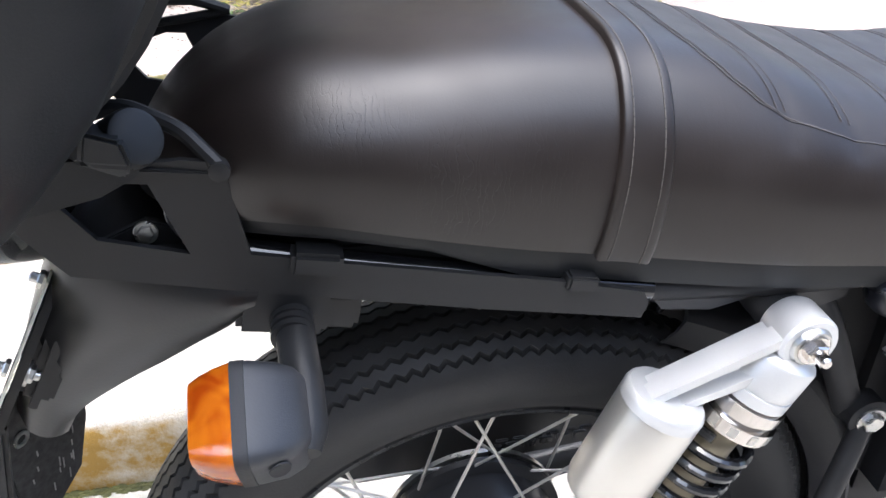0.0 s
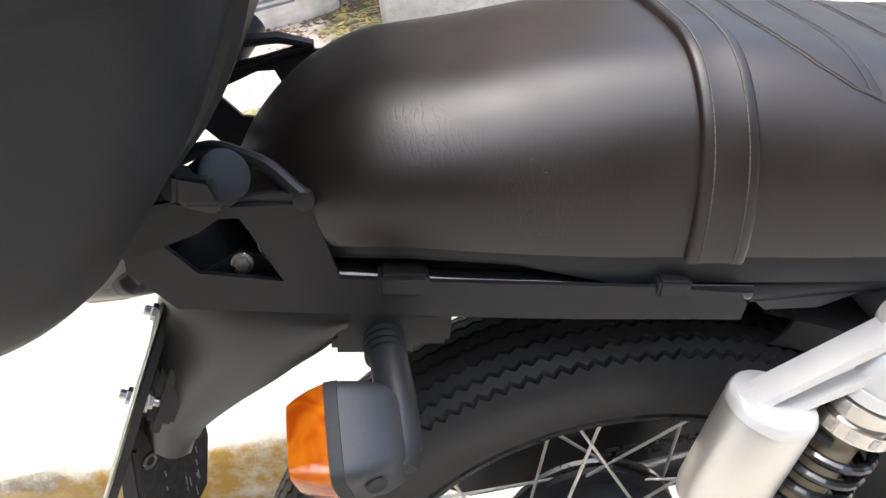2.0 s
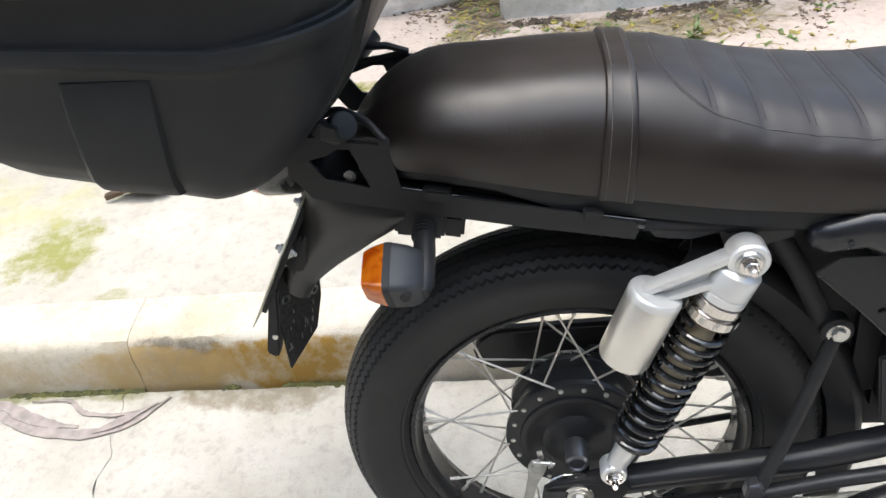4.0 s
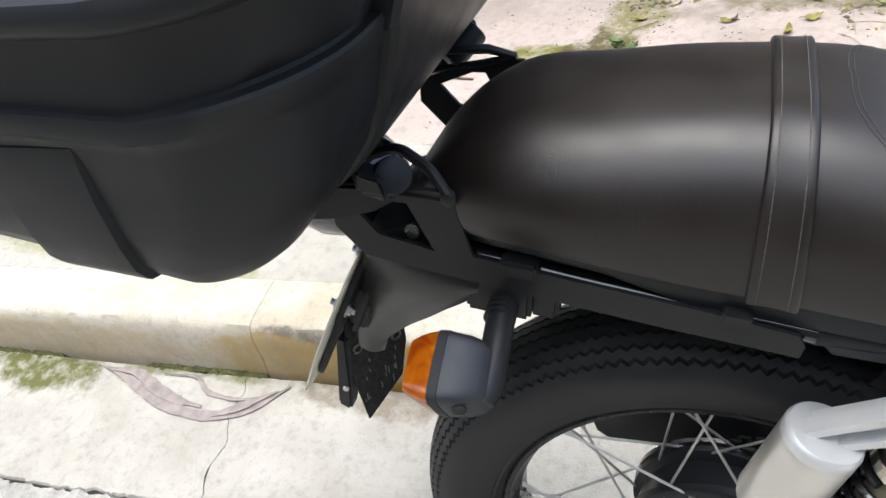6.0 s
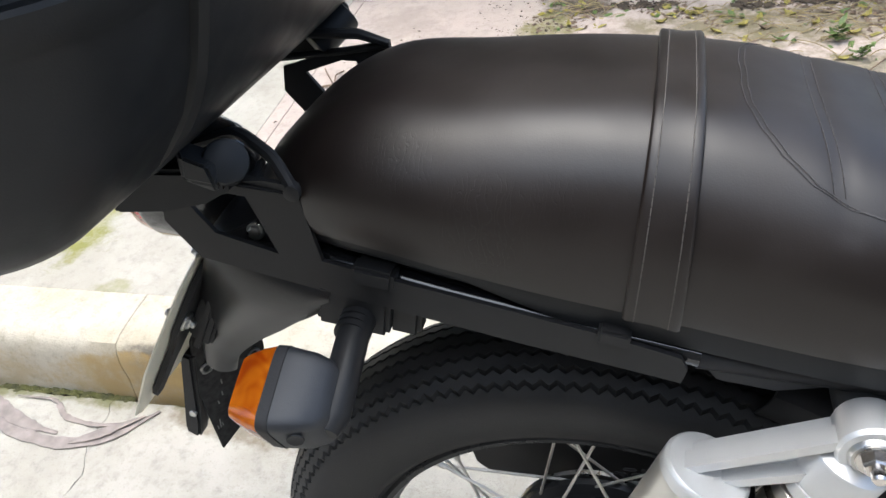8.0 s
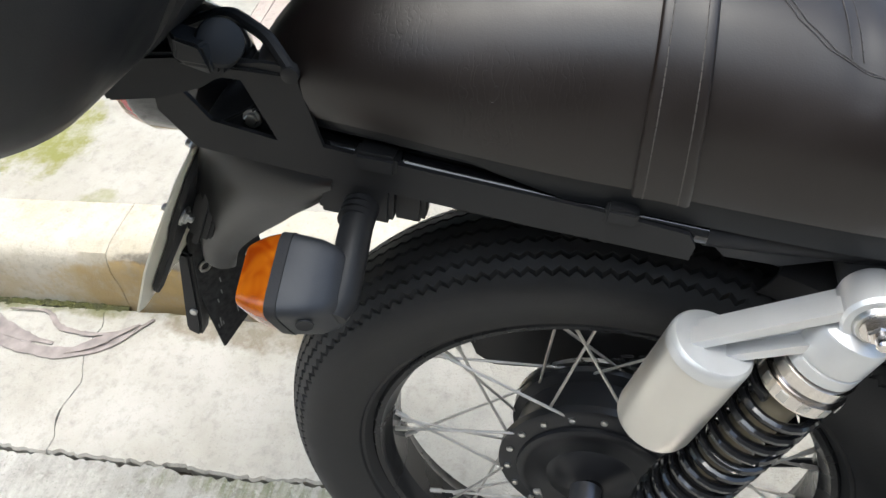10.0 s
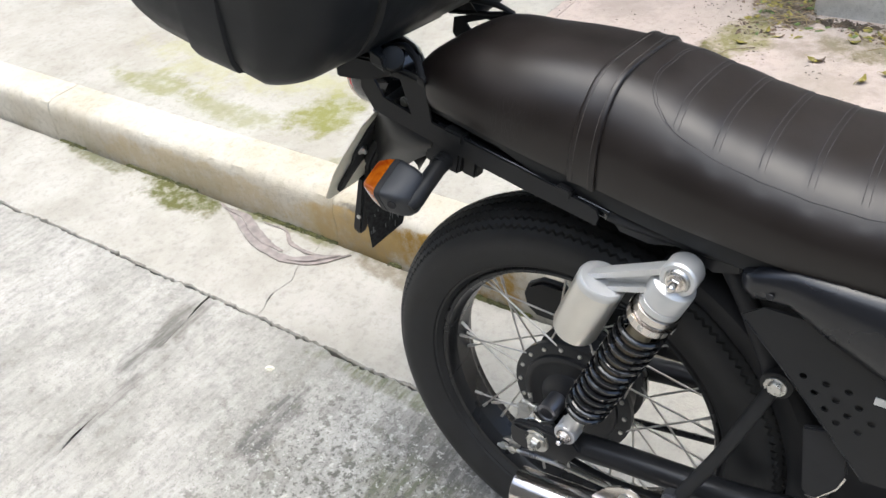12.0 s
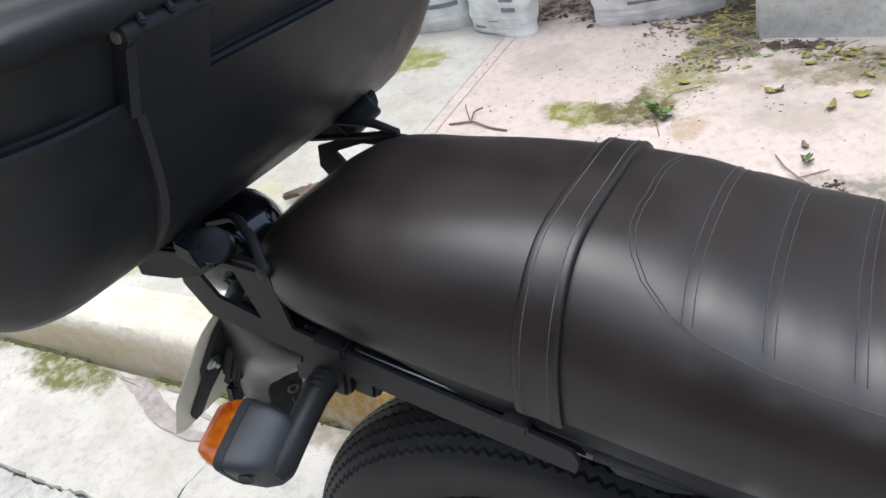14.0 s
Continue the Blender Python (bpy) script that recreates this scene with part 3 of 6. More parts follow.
def rear_wheel():
    across = Vector((0, 1, 0))

    def ring(profile, n=72):
        return lathe(profile, HUB, across, n, closed=True)
    rim = part("rear_wheel", ring([(-0.036, R_BEAD + 0.002), (-0.040, R_BEAD - 0.003), (-0.038, R_BEAD - 0.009), (-0.028, R_BEAD - 0.011), (-0.018, R_BEAD - 0.018), (0.018, R_BEAD - 0.018), (0.028, R_BEAD - 0.011), (0.038, R_BEAD - 0.009), (0.040, R_BEAD - 0.003), (0.036, R_BEAD + 0.002), (0.02, R_BEAD - 0.005), (-0.02, R_BEAD - 0.005)], 96), M_RIM, bike, "black spoked wheel rim")
    # tyre with zigzag grooves, flattened where it bears on the road
    half = [(-0.034, R_BEAD - 0.002, 0), (-0.043, R_BEAD + 0.004, 0), (-0.047, R_BEAD + 0.007, 0), (-0.0475, R_BEAD + 0.0105, 0), (-0.051, R_BEAD + 0.012, 0), (-0.059, R_BEAD + 0.028, 0), (-0.0638, R_BEAD + 0.046, 0), (-0.0645, R_TYRE - 0.050, 0), (-0.0634, R_TYRE - 0.041, 0), (-0.0612, R_TYRE - 0.0352, 0), (-0.0600, R_TYRE - 0.0330, 0)]

    def crown(c):
        return R_TYRE - 0.072 + math.sqrt(0.072 ** 2 - c * c)
    for c in (-0.0545, -0.0445, -0.0325, -0.0195, -0.0062):
        half += [(c - 0.0020, 0.0, 1), (c - 0.0014, 0.0065, 1), (c + 0.0009, 0.0065, 1), (c + 0.0014, 0.0, 1)]
    full = half + [(-c, r, z) for c, r, z in half[::-1]]
    n = 300
    back = LEANING.inverted()
    rings = []
    for c, r, z in full:
        ring = []
        for k in range(n):
            a = 2 * math.pi * k / n
            y = c + (0.0017 if k % 2 else -0.0017) * z
            rr = crown(y) - r if z else r
            p = LEANING @ (HUB + Vector((rr * math.cos(a), y, rr * math.sin(a))))
            p.z = max(p.z, Z_ROAD + 0.001)
            ring.append(back @ p)
        rings.append(ring)
    part("tyre", sweep(rings, caps=False), M_RUBBER, rim, "black rubber tyre with zigzag tread grooves", 0.35)
    # hub drum with its flanges
    part("hub", lathe([(-0.028, 0.03), (-0.028, 0.100), (-0.025, 0.105), (-0.016, 0.105), (-0.013, 0.097), (0.030, 0.088), (0.036, 0.098), (0.044, 0.098), (0.048, 0.06)], HUB, across, 64), M_SEMI, rim, "black wheel hub")
    part("brake_panel", lathe([(-0.029, 0.084), (-0.0335, 0.083), (-0.0350, 0.080), (-0.0345, 0.072), (-0.0335, 0.070), (-0.0345, 0.050), (-0.038, 0.046), (-0.042, 0.030), (-0.046, 0.024)], HUB, across, 48), M_SEMI, rim, "black drum brake panel")
    part("axle_spacer", lathe([(-0.046, 0.010), (-0.046, 0.0145), (-0.048, 0.0155), (-0.085, 0.0155), (-0.087, 0.013)], HUB, across, 28), M_GLOSS, rim, "gloss black axle spacer")
    part("sprocket", lathe([(0.050, 0.05), (0.050, 0.098), (0.056, 0.098), (0.056, 0.05)], HUB, across, 60), M_ZINC, rim)
    pin = lathe([(0, 0.0040), (0.0022, 0.0036), (0.003, 0.001)], (0, 0, 0), (0, -1, 0), 10)
    me = bpy.data.meshes.new("spoke_head")
    finish(pin)
    pin.to_mesh(me)
    pin.free()
    me.materials.append(M_ZINC)
    for side, y in ((-1, -0.021), (1, 0.040)):
        for k in range(18):
            a = 2 * math.pi * (k + (0.5 if side > 0 else 0)) / 18
            twist = radians(34) * (1 if k % 2 else -1)
            h = HUB + Vector((0.0945 * math.cos(a), y + (0.006 if k % 2 else -0.004) * side, 0.0945 * math.sin(a)))
            b = a + twist
            e = HUB + Vector(((R_BEAD - 0.019) * math.cos(b), 0.010 * side, (R_BEAD - 0.019) * math.sin(b)))
            sp = tube([h, h.lerp(e, 0.5), h.lerp(e, 0.90), h.lerp(e, 0.905), e], [0.0017, 0.0017, 0.0017, 0.0029, 0.0029], 7)
            part("spoke", sp, M_SPOKE, rim)
            if side < 0:
                ob = new("spoke_head", me)
                ob.location, ob.parent = Vector((h.x, HUB.y - 0.028, h.z)), rim
    return rim


rear_wheel()

# seat: outline tables along x
S_TOP = [(-0.235, 0.816), (-0.222, 0.836), (-0.20, 0.856), (-0.17, 0.874), (-0.13, 0.886), (-0.06, 0.885), (0.0, 0.885), (0.06, 0.881), (0.12, 0.872), (0.18, 0.855), (0.25, 0.834), (0.36, 0.816), (0.5, 0.819), (0.66, 0.829)]
S_LOW = [(-0.235, 0.802), (-0.20, 0.806), (-0.15, 0.805), (-0.11, 0.799), (-0.07, 0.788), (-0.03, 0.777), (0.008, 0.767), (0.047, 0.7585), (0.09, 0.750), (0.15, 0.739), (0.20, 0.731), (0.30, 0.719), (0.40, 0.710), (0.66, 0.70)]
S_WID = [(0.0, 0.123), (0.06, 0.124), (0.20, 0.134), (0.40, 0.141), (0.66, 0.124)]
SEAT_Y = 0.008


QUILT = [0.168, 0.215, 0.264, 0.314, 0.365, 0.417, 0.47]


def seat_ring(x, grow=0.0, n=40):
    """A section of the seat: upright flanks, firm shoulders, a low crown."""
    top, low = lerp(S_TOP, x) + grow, lerp(S_LOW, x) - grow * 0.5
    w = lerp(S_WID, x)
    if x < 0.0:
        t = min(1.0, -x / 0.237)
        w = 0.121 * (1 - t ** 4.0) ** 0.5 + 0.002
    w += grow
    sh = low + (top - low) * 0.64
    y1 = 0.93 * 0.80 * w

    def dome(y):
        return top - (top - sh) * (abs(y) / (0.93 * w)) ** 4.5
    a, b, c = Vector((0.995 * w, low + (sh - low) * 0.60)), Vector((0.968 * w, sh + 0.004)), Vector((y1, dome(y1)))
    half = [(0.965 * w, low), (0.99 * w, low + (sh - low) * 0.15), (w, low + (sh - low) * 0.38)]
    for k in range(13):
        t = k / 12
        q = (1 - t) ** 2 * a + 2 * t * (1 - t) * b + t * t * c
        half.append((q.x, q.y))
    half += [(y1 * (1 - k / (n // 2)), dome(y1 * (1 - k / (n // 2)))) for k in range(1, n // 2 + 1)]
    pts = [(x, SEAT_Y - y, z) for y, z in half] + [(x, SEAT_Y + y, z) for y, z in half[::-1][1:]]
    if grow == 0 and x > 0.10:
        # shallow seams across the rider's part and along its border
        out = []
        for px, py, pz in pts:
            d = 0.0
            if pz > sh + 0.12 * (top - sh) and abs(py - SEAT_Y) < 0.9 * w:
                for q in QUILT:
                    d += 0.0016 * math.exp(-((x - q - 0.012 * ((py - SEAT_Y) / w) ** 2) / 0.006) ** 2)
            out.append((px, py, pz - d))
        pts = out
    return pts


xs = [-0.2365 + 0.237 * (1 - math.cos(math.pi / 2 * k / 30)) for k in range(31)] + [0.0005 + 0.006 * k for k in range(1, 110)]
seat = part("seat", sweep([seat_ring(x) for x in xs]), M_LEATHER, bike, "creased dark brown leather seat", 1.0)


def strap_ring(u, grow):
    out = []
    for i, (x, y, z) in enumerate(seat_ring(0.066, grow)):
        a, b = 0.051 + (z - 0.76) * 0.14, 0.087 + (z - 0.76) * 0.10
        q = a + (b - a) * u
        out.append((q, seat_ring(q, grow)[i][1], seat_ring(q, grow)[i][2]))
    return out


strap = part("strap", sweep([strap_ring(u, g) for u, g in ((0, -0.004), (0, 0.0035), (0.06, 0.005), (0.2, 0.0045), (0.5, 0.004), (0.8, 0.0045), (0.94, 0.005), (1, 0.0035), (1, -0.004))], closed_ring=False, caps=False), M_LEATHER, seat, "dark brown leather seat strap", 1.0)
for u in (0.2, 0.8):
    line = [Vector(p) for p in strap_ring(u, 0.0048)]
    for a, b in zip(line, line[1:]):
        k = max(1, int((b - a).length / 0.0048))
        for i in range(k):
            p, q = a.lerp(b, (i + 0.06) / k), a.lerp(b, (i + 0.92) / k)
            if p.y < 0.09:
                part("stitch", tube([p, q], 0.00042, 5), M_THREAD, strap)

# luggage rack side plates and braces
def rack_side(y, s):
    out = [(0.088, 0.722), (0.092, 0.712), (0.088, 0.700), (0.045, 0.709), (-0.02, 0.722), (-0.086, 0.737), (-0.148, 0.751), (-0.210, 0.766), (-0.268, 0.780), (-0.289, 0.812), (-0.284, 0.836), (-0.225, 0.848), (-0.191, 0.849), (-0.169, 0.845), (-0.163, 0.783), (-0.110, 0.770), (-0.040, 0.754), (0.030, 0.738)]
    hole = [(-0.263, 0.829), (-0.247, 0.803), (-0.1975, 0.7875), (-0.211, 0.836), (-0.225, 0.838)]
    plate = prism(out, "xz", -0.002, 0.002, 0.0, [hole])
    for v in plate.verts:
        v.co.y += y + s * 0.055 * (v.co.x + 0.165)
    return plate


rack = part("luggage_rack", rack_side(-0.097, -1), M_BLACK, bike, "satin black steel luggage rack")
far_side = rack_side(0.134, 1)
bmesh.ops.translate(far_side, verts=far_side.verts, vec=(0.006, 0, 0.012))
part("side_plate", far_side, M_BLACK, rack)

# ---- top case ----
case = tagged(new("top_case"), "black plastic top case with ribbed sides bolted on the rack", "luggage case")
case.matrix_world = LEANING
CASE_Y = 0.012


def case_ring(z, xf, xb, w, rf, rb=0.10, n=10):
    """A level section of the case: broad round front corners, the tail swept upwards."""
    pts = []
    for cx, cy, r, a0 in ((xf - rf, -w + rf, rf, -90), (xf - rf, w - rf, rf, 0), (xb + rb, w - rb, rb, 90), (xb + rb, -w + rb, rb, 180)):
        for k in range(n + 1):
            a = radians(a0 + 90 * k / n)
            x = cx + r * math.cos(a)
            rise = 1.55 * max(0.0, -0.29 - x) ** 2 * max(0.0, 1 - (z - 0.858) / 0.30)
            pts.append((x, CASE_Y + cy + r * math.sin(a), z + rise))
    return pts


BODY = ((0.863, -0.285, -0.530, 0.215, 0.035), (0.865, -0.268, -0.548, 0.243, 0.040), (0.871, -0.254, -0.558, 0.261, 0.047), (0.883, -0.237, -0.568, 0.275, 0.056), (0.900, -0.220, -0.578, 0.286, 0.066), (0.925, -0.196, -0.592, 0.293, 0.075), (0.960, -0.173, -0.603, 0.299, 0.083),
        (0.996, -0.1555, -0.614, 0.3045, 0.092), (1.003, -0.151, -0.619, 0.3075, 0.095), (1.008, -0.147, -0.622, 0.3145, 0.097), (1.020, -0.1425, -0.625, 0.3165, 0.098), (1.0225, -0.1435, -0.624, 0.3155, 0.098), (1.0235, -0.149, -0.618, 0.310, 0.098), (1.026, -0.1495, -0.617, 0.3095, 0.099), (1.068, -0.128, -0.627, 0.3135, 0.105), (1.0695, -0.127, -0.628, 0.3140, 0.105))
body = part("case_body", sweep([case_ring(*r) for r in BODY]), M_PLASTIC, case, "", 0.7)
LID = ((1.066, -0.129, -0.626, 0.3125, 0.105), (1.068, -0.122, -0.632, 0.318, 0.106), (1.071, -0.115, -0.640, 0.325, 0.108), (1.075, -0.111, -0.643, 0.3285, 0.110), (1.083, -0.110, -0.644, 0.329, 0.110), (1.0885, -0.113, -0.642, 0.327, 0.110), (1.091, -0.119, -0.638, 0.322, 0.110), (1.0915, -0.127, -0.630, 0.313, 0.110), (1.0925, -0.142, -0.616, 0.298, 0.11), (1.098, -0.149, -0.610, 0.291, 0.11), (1.14, -0.162, -0.600, 0.278, 0.11), (1.19, -0.19, -0.570, 0.245, 0.11), (1.205, -0.24, -0.520, 0.18, 0.12))
part("lid", sweep([case_ring(*r) for r in LID]), M_PLASTIC, case, "black plastic domed lid", 0.7)
Y = Vector((0, 1, 0))


def front_x(z):
    """How far forward the front wall of the case stands at a height."""
    return lerp([(r[0], r[1]) for r in (BODY[2], BODY[3], BODY[4], BODY[5], BODY[6])] + [(1.064, -0.121)], z)


def front_panel(y0, y1, y2, y3, z0, z1, proud, n=8, foot=0.25):
    """A raised panel on the sloping front wall, from y0..y1 at its foot to y2..y3 at its head."""
    rows = []
    for k in range(n + 1):
        t = k / n
        z = z0 + (z1 - z0) * t
        x, a, b = front_x(z), y0 + (y2 - y0) * t, y1 + (y3 - y1) * t
        o = proud * min(1.0, 4.0 * t + foot)
        rows.append([(x - 0.02, CASE_Y + a, z), (x + o * 0.5, CASE_Y + a, z), (x + o, CASE_Y + a + 0.004, z), (x + o, CASE_Y + b - 0.004, z), (x + o * 0.5, CASE_Y + b, z), (x - 0.02, CASE_Y + b, z)])
    return sweep(rows)


part("front_panel", front_panel(-0.150, 0.150, -0.188, 0.188, 0.876, 1.020, 0.009), M_PLASTIC, case, "", 0.5)
for s in (-1, 1):
    hinge_y = CASE_Y + s * 0.154
    part("hinge_column", front_panel(s * 0.154 - 0.036, s * 0.154 + 0.036, s * 0.154 - 0.036, s * 0.154 + 0.036, 1.012, 1.062, 0.0094, 8, 1.0), M_PLASTIC, case, "", 0.5)
    part("hinge_barrel", tube([(-0.1215, hinge_y - 0.038, 1.064), (-0.1215, hinge_y + 0.038, 1.064)], 0.0088, 16), M_PLASTIC, case)
    part("hinge_pin", lathe([(0, 0.0042), (0.0015, 0.004), (0.002, 0.001)], (-0.1215, hinge_y + s * 0.0378, 1.064), (0, s, 0), 12), M_ZINC, case, "zinc hinge pin end")
    part("hinge_leaf", prism([(-0.122, 1.060), (-0.114, 1.068), (-0.128, 1.104), (-0.150, 1.125), (-0.158, 1.110)], "xz", hinge_y - 0.020, hinge_y + 0.030, 0.003), M_PLASTIC, case)
    for k in range(3):
        part("hinge_rib", prism([(-0.119, 1.058), (-0.110, 1.068), (-0.124, 1.108), (-0.140, 1.112)], "xz", hinge_y - 0.026 + k * 0.024, hinge_y - 0.021 + k * 0.024, 0.001), M_PLASTIC, case)
# a broad raised band down each flank
for s in (-1, 1):
    rows = []
    for z in (0.886, 0.892, 0.903, 0.925, 0.965, 0.992, 1.004):
        w = lerp([(r[0], r[3]) for r in BODY[3:8]], z)
        o = 0.0038 * min(1.0, max(0.25, (z - 0.878) / 0.02)) * max(0.05, min(1.0, (1.004 - z) / 0.035))
        xa, xb = -0.320 + (z - 0.905) * 0.20, -0.390 + (z - 0.905) * 0.16
        ring = []
        for x, d in ((xb - 0.010, -0.006), (xb, o * 0.85), (xb + 0.006, o), (xa - 0.005, o), (xa, o * 0.85), (xa + 0.004, -0.006)):
            ring.append((x, CASE_Y + s * (w + d), z + 1.55 * max(0.0, -0.29 - x) ** 2 * max(0.0, 1 - (z - 0.858) / 0.30)))
        rows.append(ring)
    part("side_band", sweep(rows), M_PLASTIC, case, "", 0.5)
part("base_plate", prism([(-0.300, -0.11), (-0.292, -0.095), (-0.292, 0.12), (-0.300, 0.135), (-0.43, 0.12), (-0.43, -0.10)], "xy", 0.848, 0.868, 0.006), M_PLASTIC, case, "black plastic mounting plate")


def hull(points, bevel=0.002):
    """A solid with flat facets drawn tight over its corners."""
    bm = bmesh.new()
    for p in points:
        bm.verts.new(p)
    bmesh.ops.convex_hull(bm, input=bm.verts[:])
    bmesh.ops.delete(bm, geom=[v for v in bm.verts if not v.link_faces], context="VERTS")
    bmesh.ops.dissolve_limit(bm, angle_limit=0.12, verts=bm.verts[:], edges=bm.edges[:])
    bmesh.ops.bevel(bm, geom=bm.edges[:], offset=bevel, segments=2, affect="EDGES")
    return bm


def mount_ear(s, dx, dz):
    """An angular lug of the mounting plate: two wedges with a slot between them."""
    def at(x, y, z):
        return (x + dx, y if s < 0 else 0.052 - y, z + dz)
    n = Vector((0.62, 0.62 * s, 0.48))
    ear = part("mount_ear", lathe([(-0.045, 0.012), (-0.044, 0.0160), (-0.004, 0.0160), (-0.0012, 0.0150), (0.0, 0.0125), (0.0, 0.0005)], at(-0.206, -0.111, 0.872), n, 28), M_PLASTIC, case, "black plastic mounting ear", 0.5)
    part("ear_flange", hull([at(*p) for p in ((-0.211, -0.1285, 0.877), (-0.209, -0.128, 0.862), (-0.214, -0.120, 0.852), (-0.228, -0.128, 0.884), (-0.234, -0.126, 0.866), (-0.255, -0.095, 0.884), (-0.255, -0.095, 0.858), (-0.214, -0.100, 0.872))]), M_PLASTIC, ear, "", 0.35)
    part("ear_foot", prism([at(-0.203, 0, 0.866)[::2], at(-0.211, 0, 0.850)[::2], at(-0.232, 0, 0.840)[::2], at(-0.268, 0, 0.833)[::2], at(-0.31, 0, 0.832)[::2], at(-0.31, 0, 0.868)[::2]], "xz", *sorted((at(0, -0.116, 0)[1], at(0, -0.098, 0)[1])), 0.003), M_PLASTIC, ear)
    return ear


mount_ear(-1, 0.0, 0.0)
mount_ear(1, -0.012, 0.012)


# ---- rack details ----
for y, s in ((-0.098, -1), (0.130, 1)):
    if s < 0:
        part("hoop_rod", tube(bend([(-0.171, y, 0.843), (-0.189, y + 0.016, 0.860), (-0.222, y + 0.034, 0.872), (-0.26, y + 0.036, 0.862)], 5), 0.0048, 9), M_BLACK, rack)
    else:
        part("hoop_rod", tube([(-0.290, 0.131, 0.8545), (-0.21, 0.129, 0.859), (-0.1685, 0.1275, 0.8635)], 0.0036, 9), M_BLACK, rack)
        part("hoop_rod", tube([(-0.1685, 0.1275, 0.8638), (-0.195, 0.124, 0.8755), (-0.25, 0.122, 0.880)], [0.0036, 0.0050, 0.0050], 9), M_BLACK, rack)
    if s < 0:
        part("end_knob", lathe([(-0.005, 0.003), (-0.004, 0.0062), (0.004, 0.0062), (0.005, 0.003)], (-0.171, y, 0.841), (0, 1, 0), 14), M_BLACK, rack)
    if s < 0:
        part("top_lip", block((0.052, 0.016, 0.003), pose(-0.192, y - 0.006 * s, 0.842, 0, 10, 0), 0.001), M_BLACK, rack)
    part("spacer", block((0.032, 0.020, 0.016), pose(-0.125, y - 0.002 * s, 0.772, 0, 13, 0), 0.003), M_BLACK, rack)
    part("spacer", block((0.022, 0.016, 0.012), pose(0.044, y + 0.008 * s, 0.735, 0, 13, 0), 0.002), M_BLACK, rack)
part("cross_plate", prism([(-0.325, 0.705), (-0.318, 0.752), (-0.27, 0.792), (-0.235, 0.80), (-0.232, 0.782), (-0.29, 0.74)], "xz", 0.014, 0.060, 0.001), M_BLACK, rack)
part("tail_bracket", block((0.11, 0.05, 0.040), pose(-0.235, 0.030, 0.745, 0, 22, 0), 0.006), M_DEEP, rack, "black tail bracket")
part("rack_bolt", hexnut((-0.301, 0.014, 0.730), (0.1, -1, 0.1), 0.0085, 0.007, 0.0125), M_ZINC, rack, "zinc hexagon bolt")
part("inner_bracket", prism([(-0.262, 0.768), (-0.256, 0.790), (-0.222, 0.803), (-0.205, 0.796), (-0.196, 0.770)], "xz", -0.078, -0.072, 0.001), M_DEEP, rack, "black inner bracket")
part("rack_bolt", hexnut((-0.2235, -0.078, 0.795), (0.1, -1, 0.2), 0.0052, 0.005, 0.0072), M_ZINC, rack, "zinc hexagon bolt")
part("bright_strap", tube(bend([(-0.205, -0.080, 0.828), (-0.209, -0.082, 0.806), (-0.203, -0.083, 0.792), (-0.190, -0.084, 0.785)], 5), 0.0032, 8, flat=0.4), M_DULL, rack, "bright bent strap")

# ---- seat stitching and pan ----
part("seat_pan", sweep([[(x, SEAT_Y + y * (seat_ring(x)[-1][1] - SEAT_Y) * 0.95, lerp(S_LOW, x) + dz) for y, dz in ((-1, 0.012), (-1, -0.008), (-0.97, -0.014 - deep), (-0.9, -0.018 - deep), (0.9, -0.018 - deep), (0.97, -0.014 - deep), (1, -0.008), (1, 0.012))] for x, deep in [(-0.205 + 0.03 * k, 0.012 * min(1.0, max(0.0, k - 5) / 2.0)) for k in range(29)]]), M_PLASTIC, seat, "black plastic seat pan")


def on_seat(x, t, lift=0.0004):
    """A point of the seat's skin: t from 0 (this flank) to 1 (the other)."""
    r = seat_ring(x)
    k = t * (len(r) - 1)
    i = min(int(k), len(r) - 2)
    p = Vector(r[i]).lerp(Vector(r[i + 1]), k - i)
    return p + (p - Vector((x, SEAT_Y, 0.70))).normalized() * lift


def stitch_line(pts, pitch=0.0046):
    out = []
    for a, b in zip(pts, pts[1:]):
        k = max(1, round((b - a).length / pitch))
        for i in range(k):
            p, q = a.lerp(b, (i + 0.06) / k), a.lerp(b, (i + 0.92) / k)
            out.append(tube([p, q], 0.0004, 4))
    return join(*out)


M_SEAMTHREAD = material("dark seam thread", (0.055, 0.05, 0.05), 0.7, 0, 0.2, 200, 0.2, 900)
for q in QUILT:
    for dx in (-0.0032, 0.0032):
        part("seam", stitch_line([on_seat(q + dx + 0.012 * (2 * t - 1) ** 2, t) for t in [0.20 + 0.6 * k / 40 for k in range(41)]]), M_SEAMTHREAD, seat)
border_pts = [(0.122, 0.5), (0.121, 0.44), (0.123, 0.36), (0.130, 0.29), (0.141, 0.24), (0.157, 0.205), (0.18, 0.185), (0.21, 0.175), (0.25, 0.17), (0.30, 0.168), (0.36, 0.168), (0.44, 0.168)]
for mir in (0, 1):
    for off in (0.0, 0.004):
        fine = []
        for (xa, ta), (xb, tb) in zip(border_pts, border_pts[1:]):
            fine += [on_seat(xa + (xb - xa) * k / 6 + off, (lambda t: 1 - t if mir else t)(ta + (tb - ta) * k / 6)) for k in range(6)]
        part("border_seam", stitch_line(fine), M_SEAMTHREAD, seat)


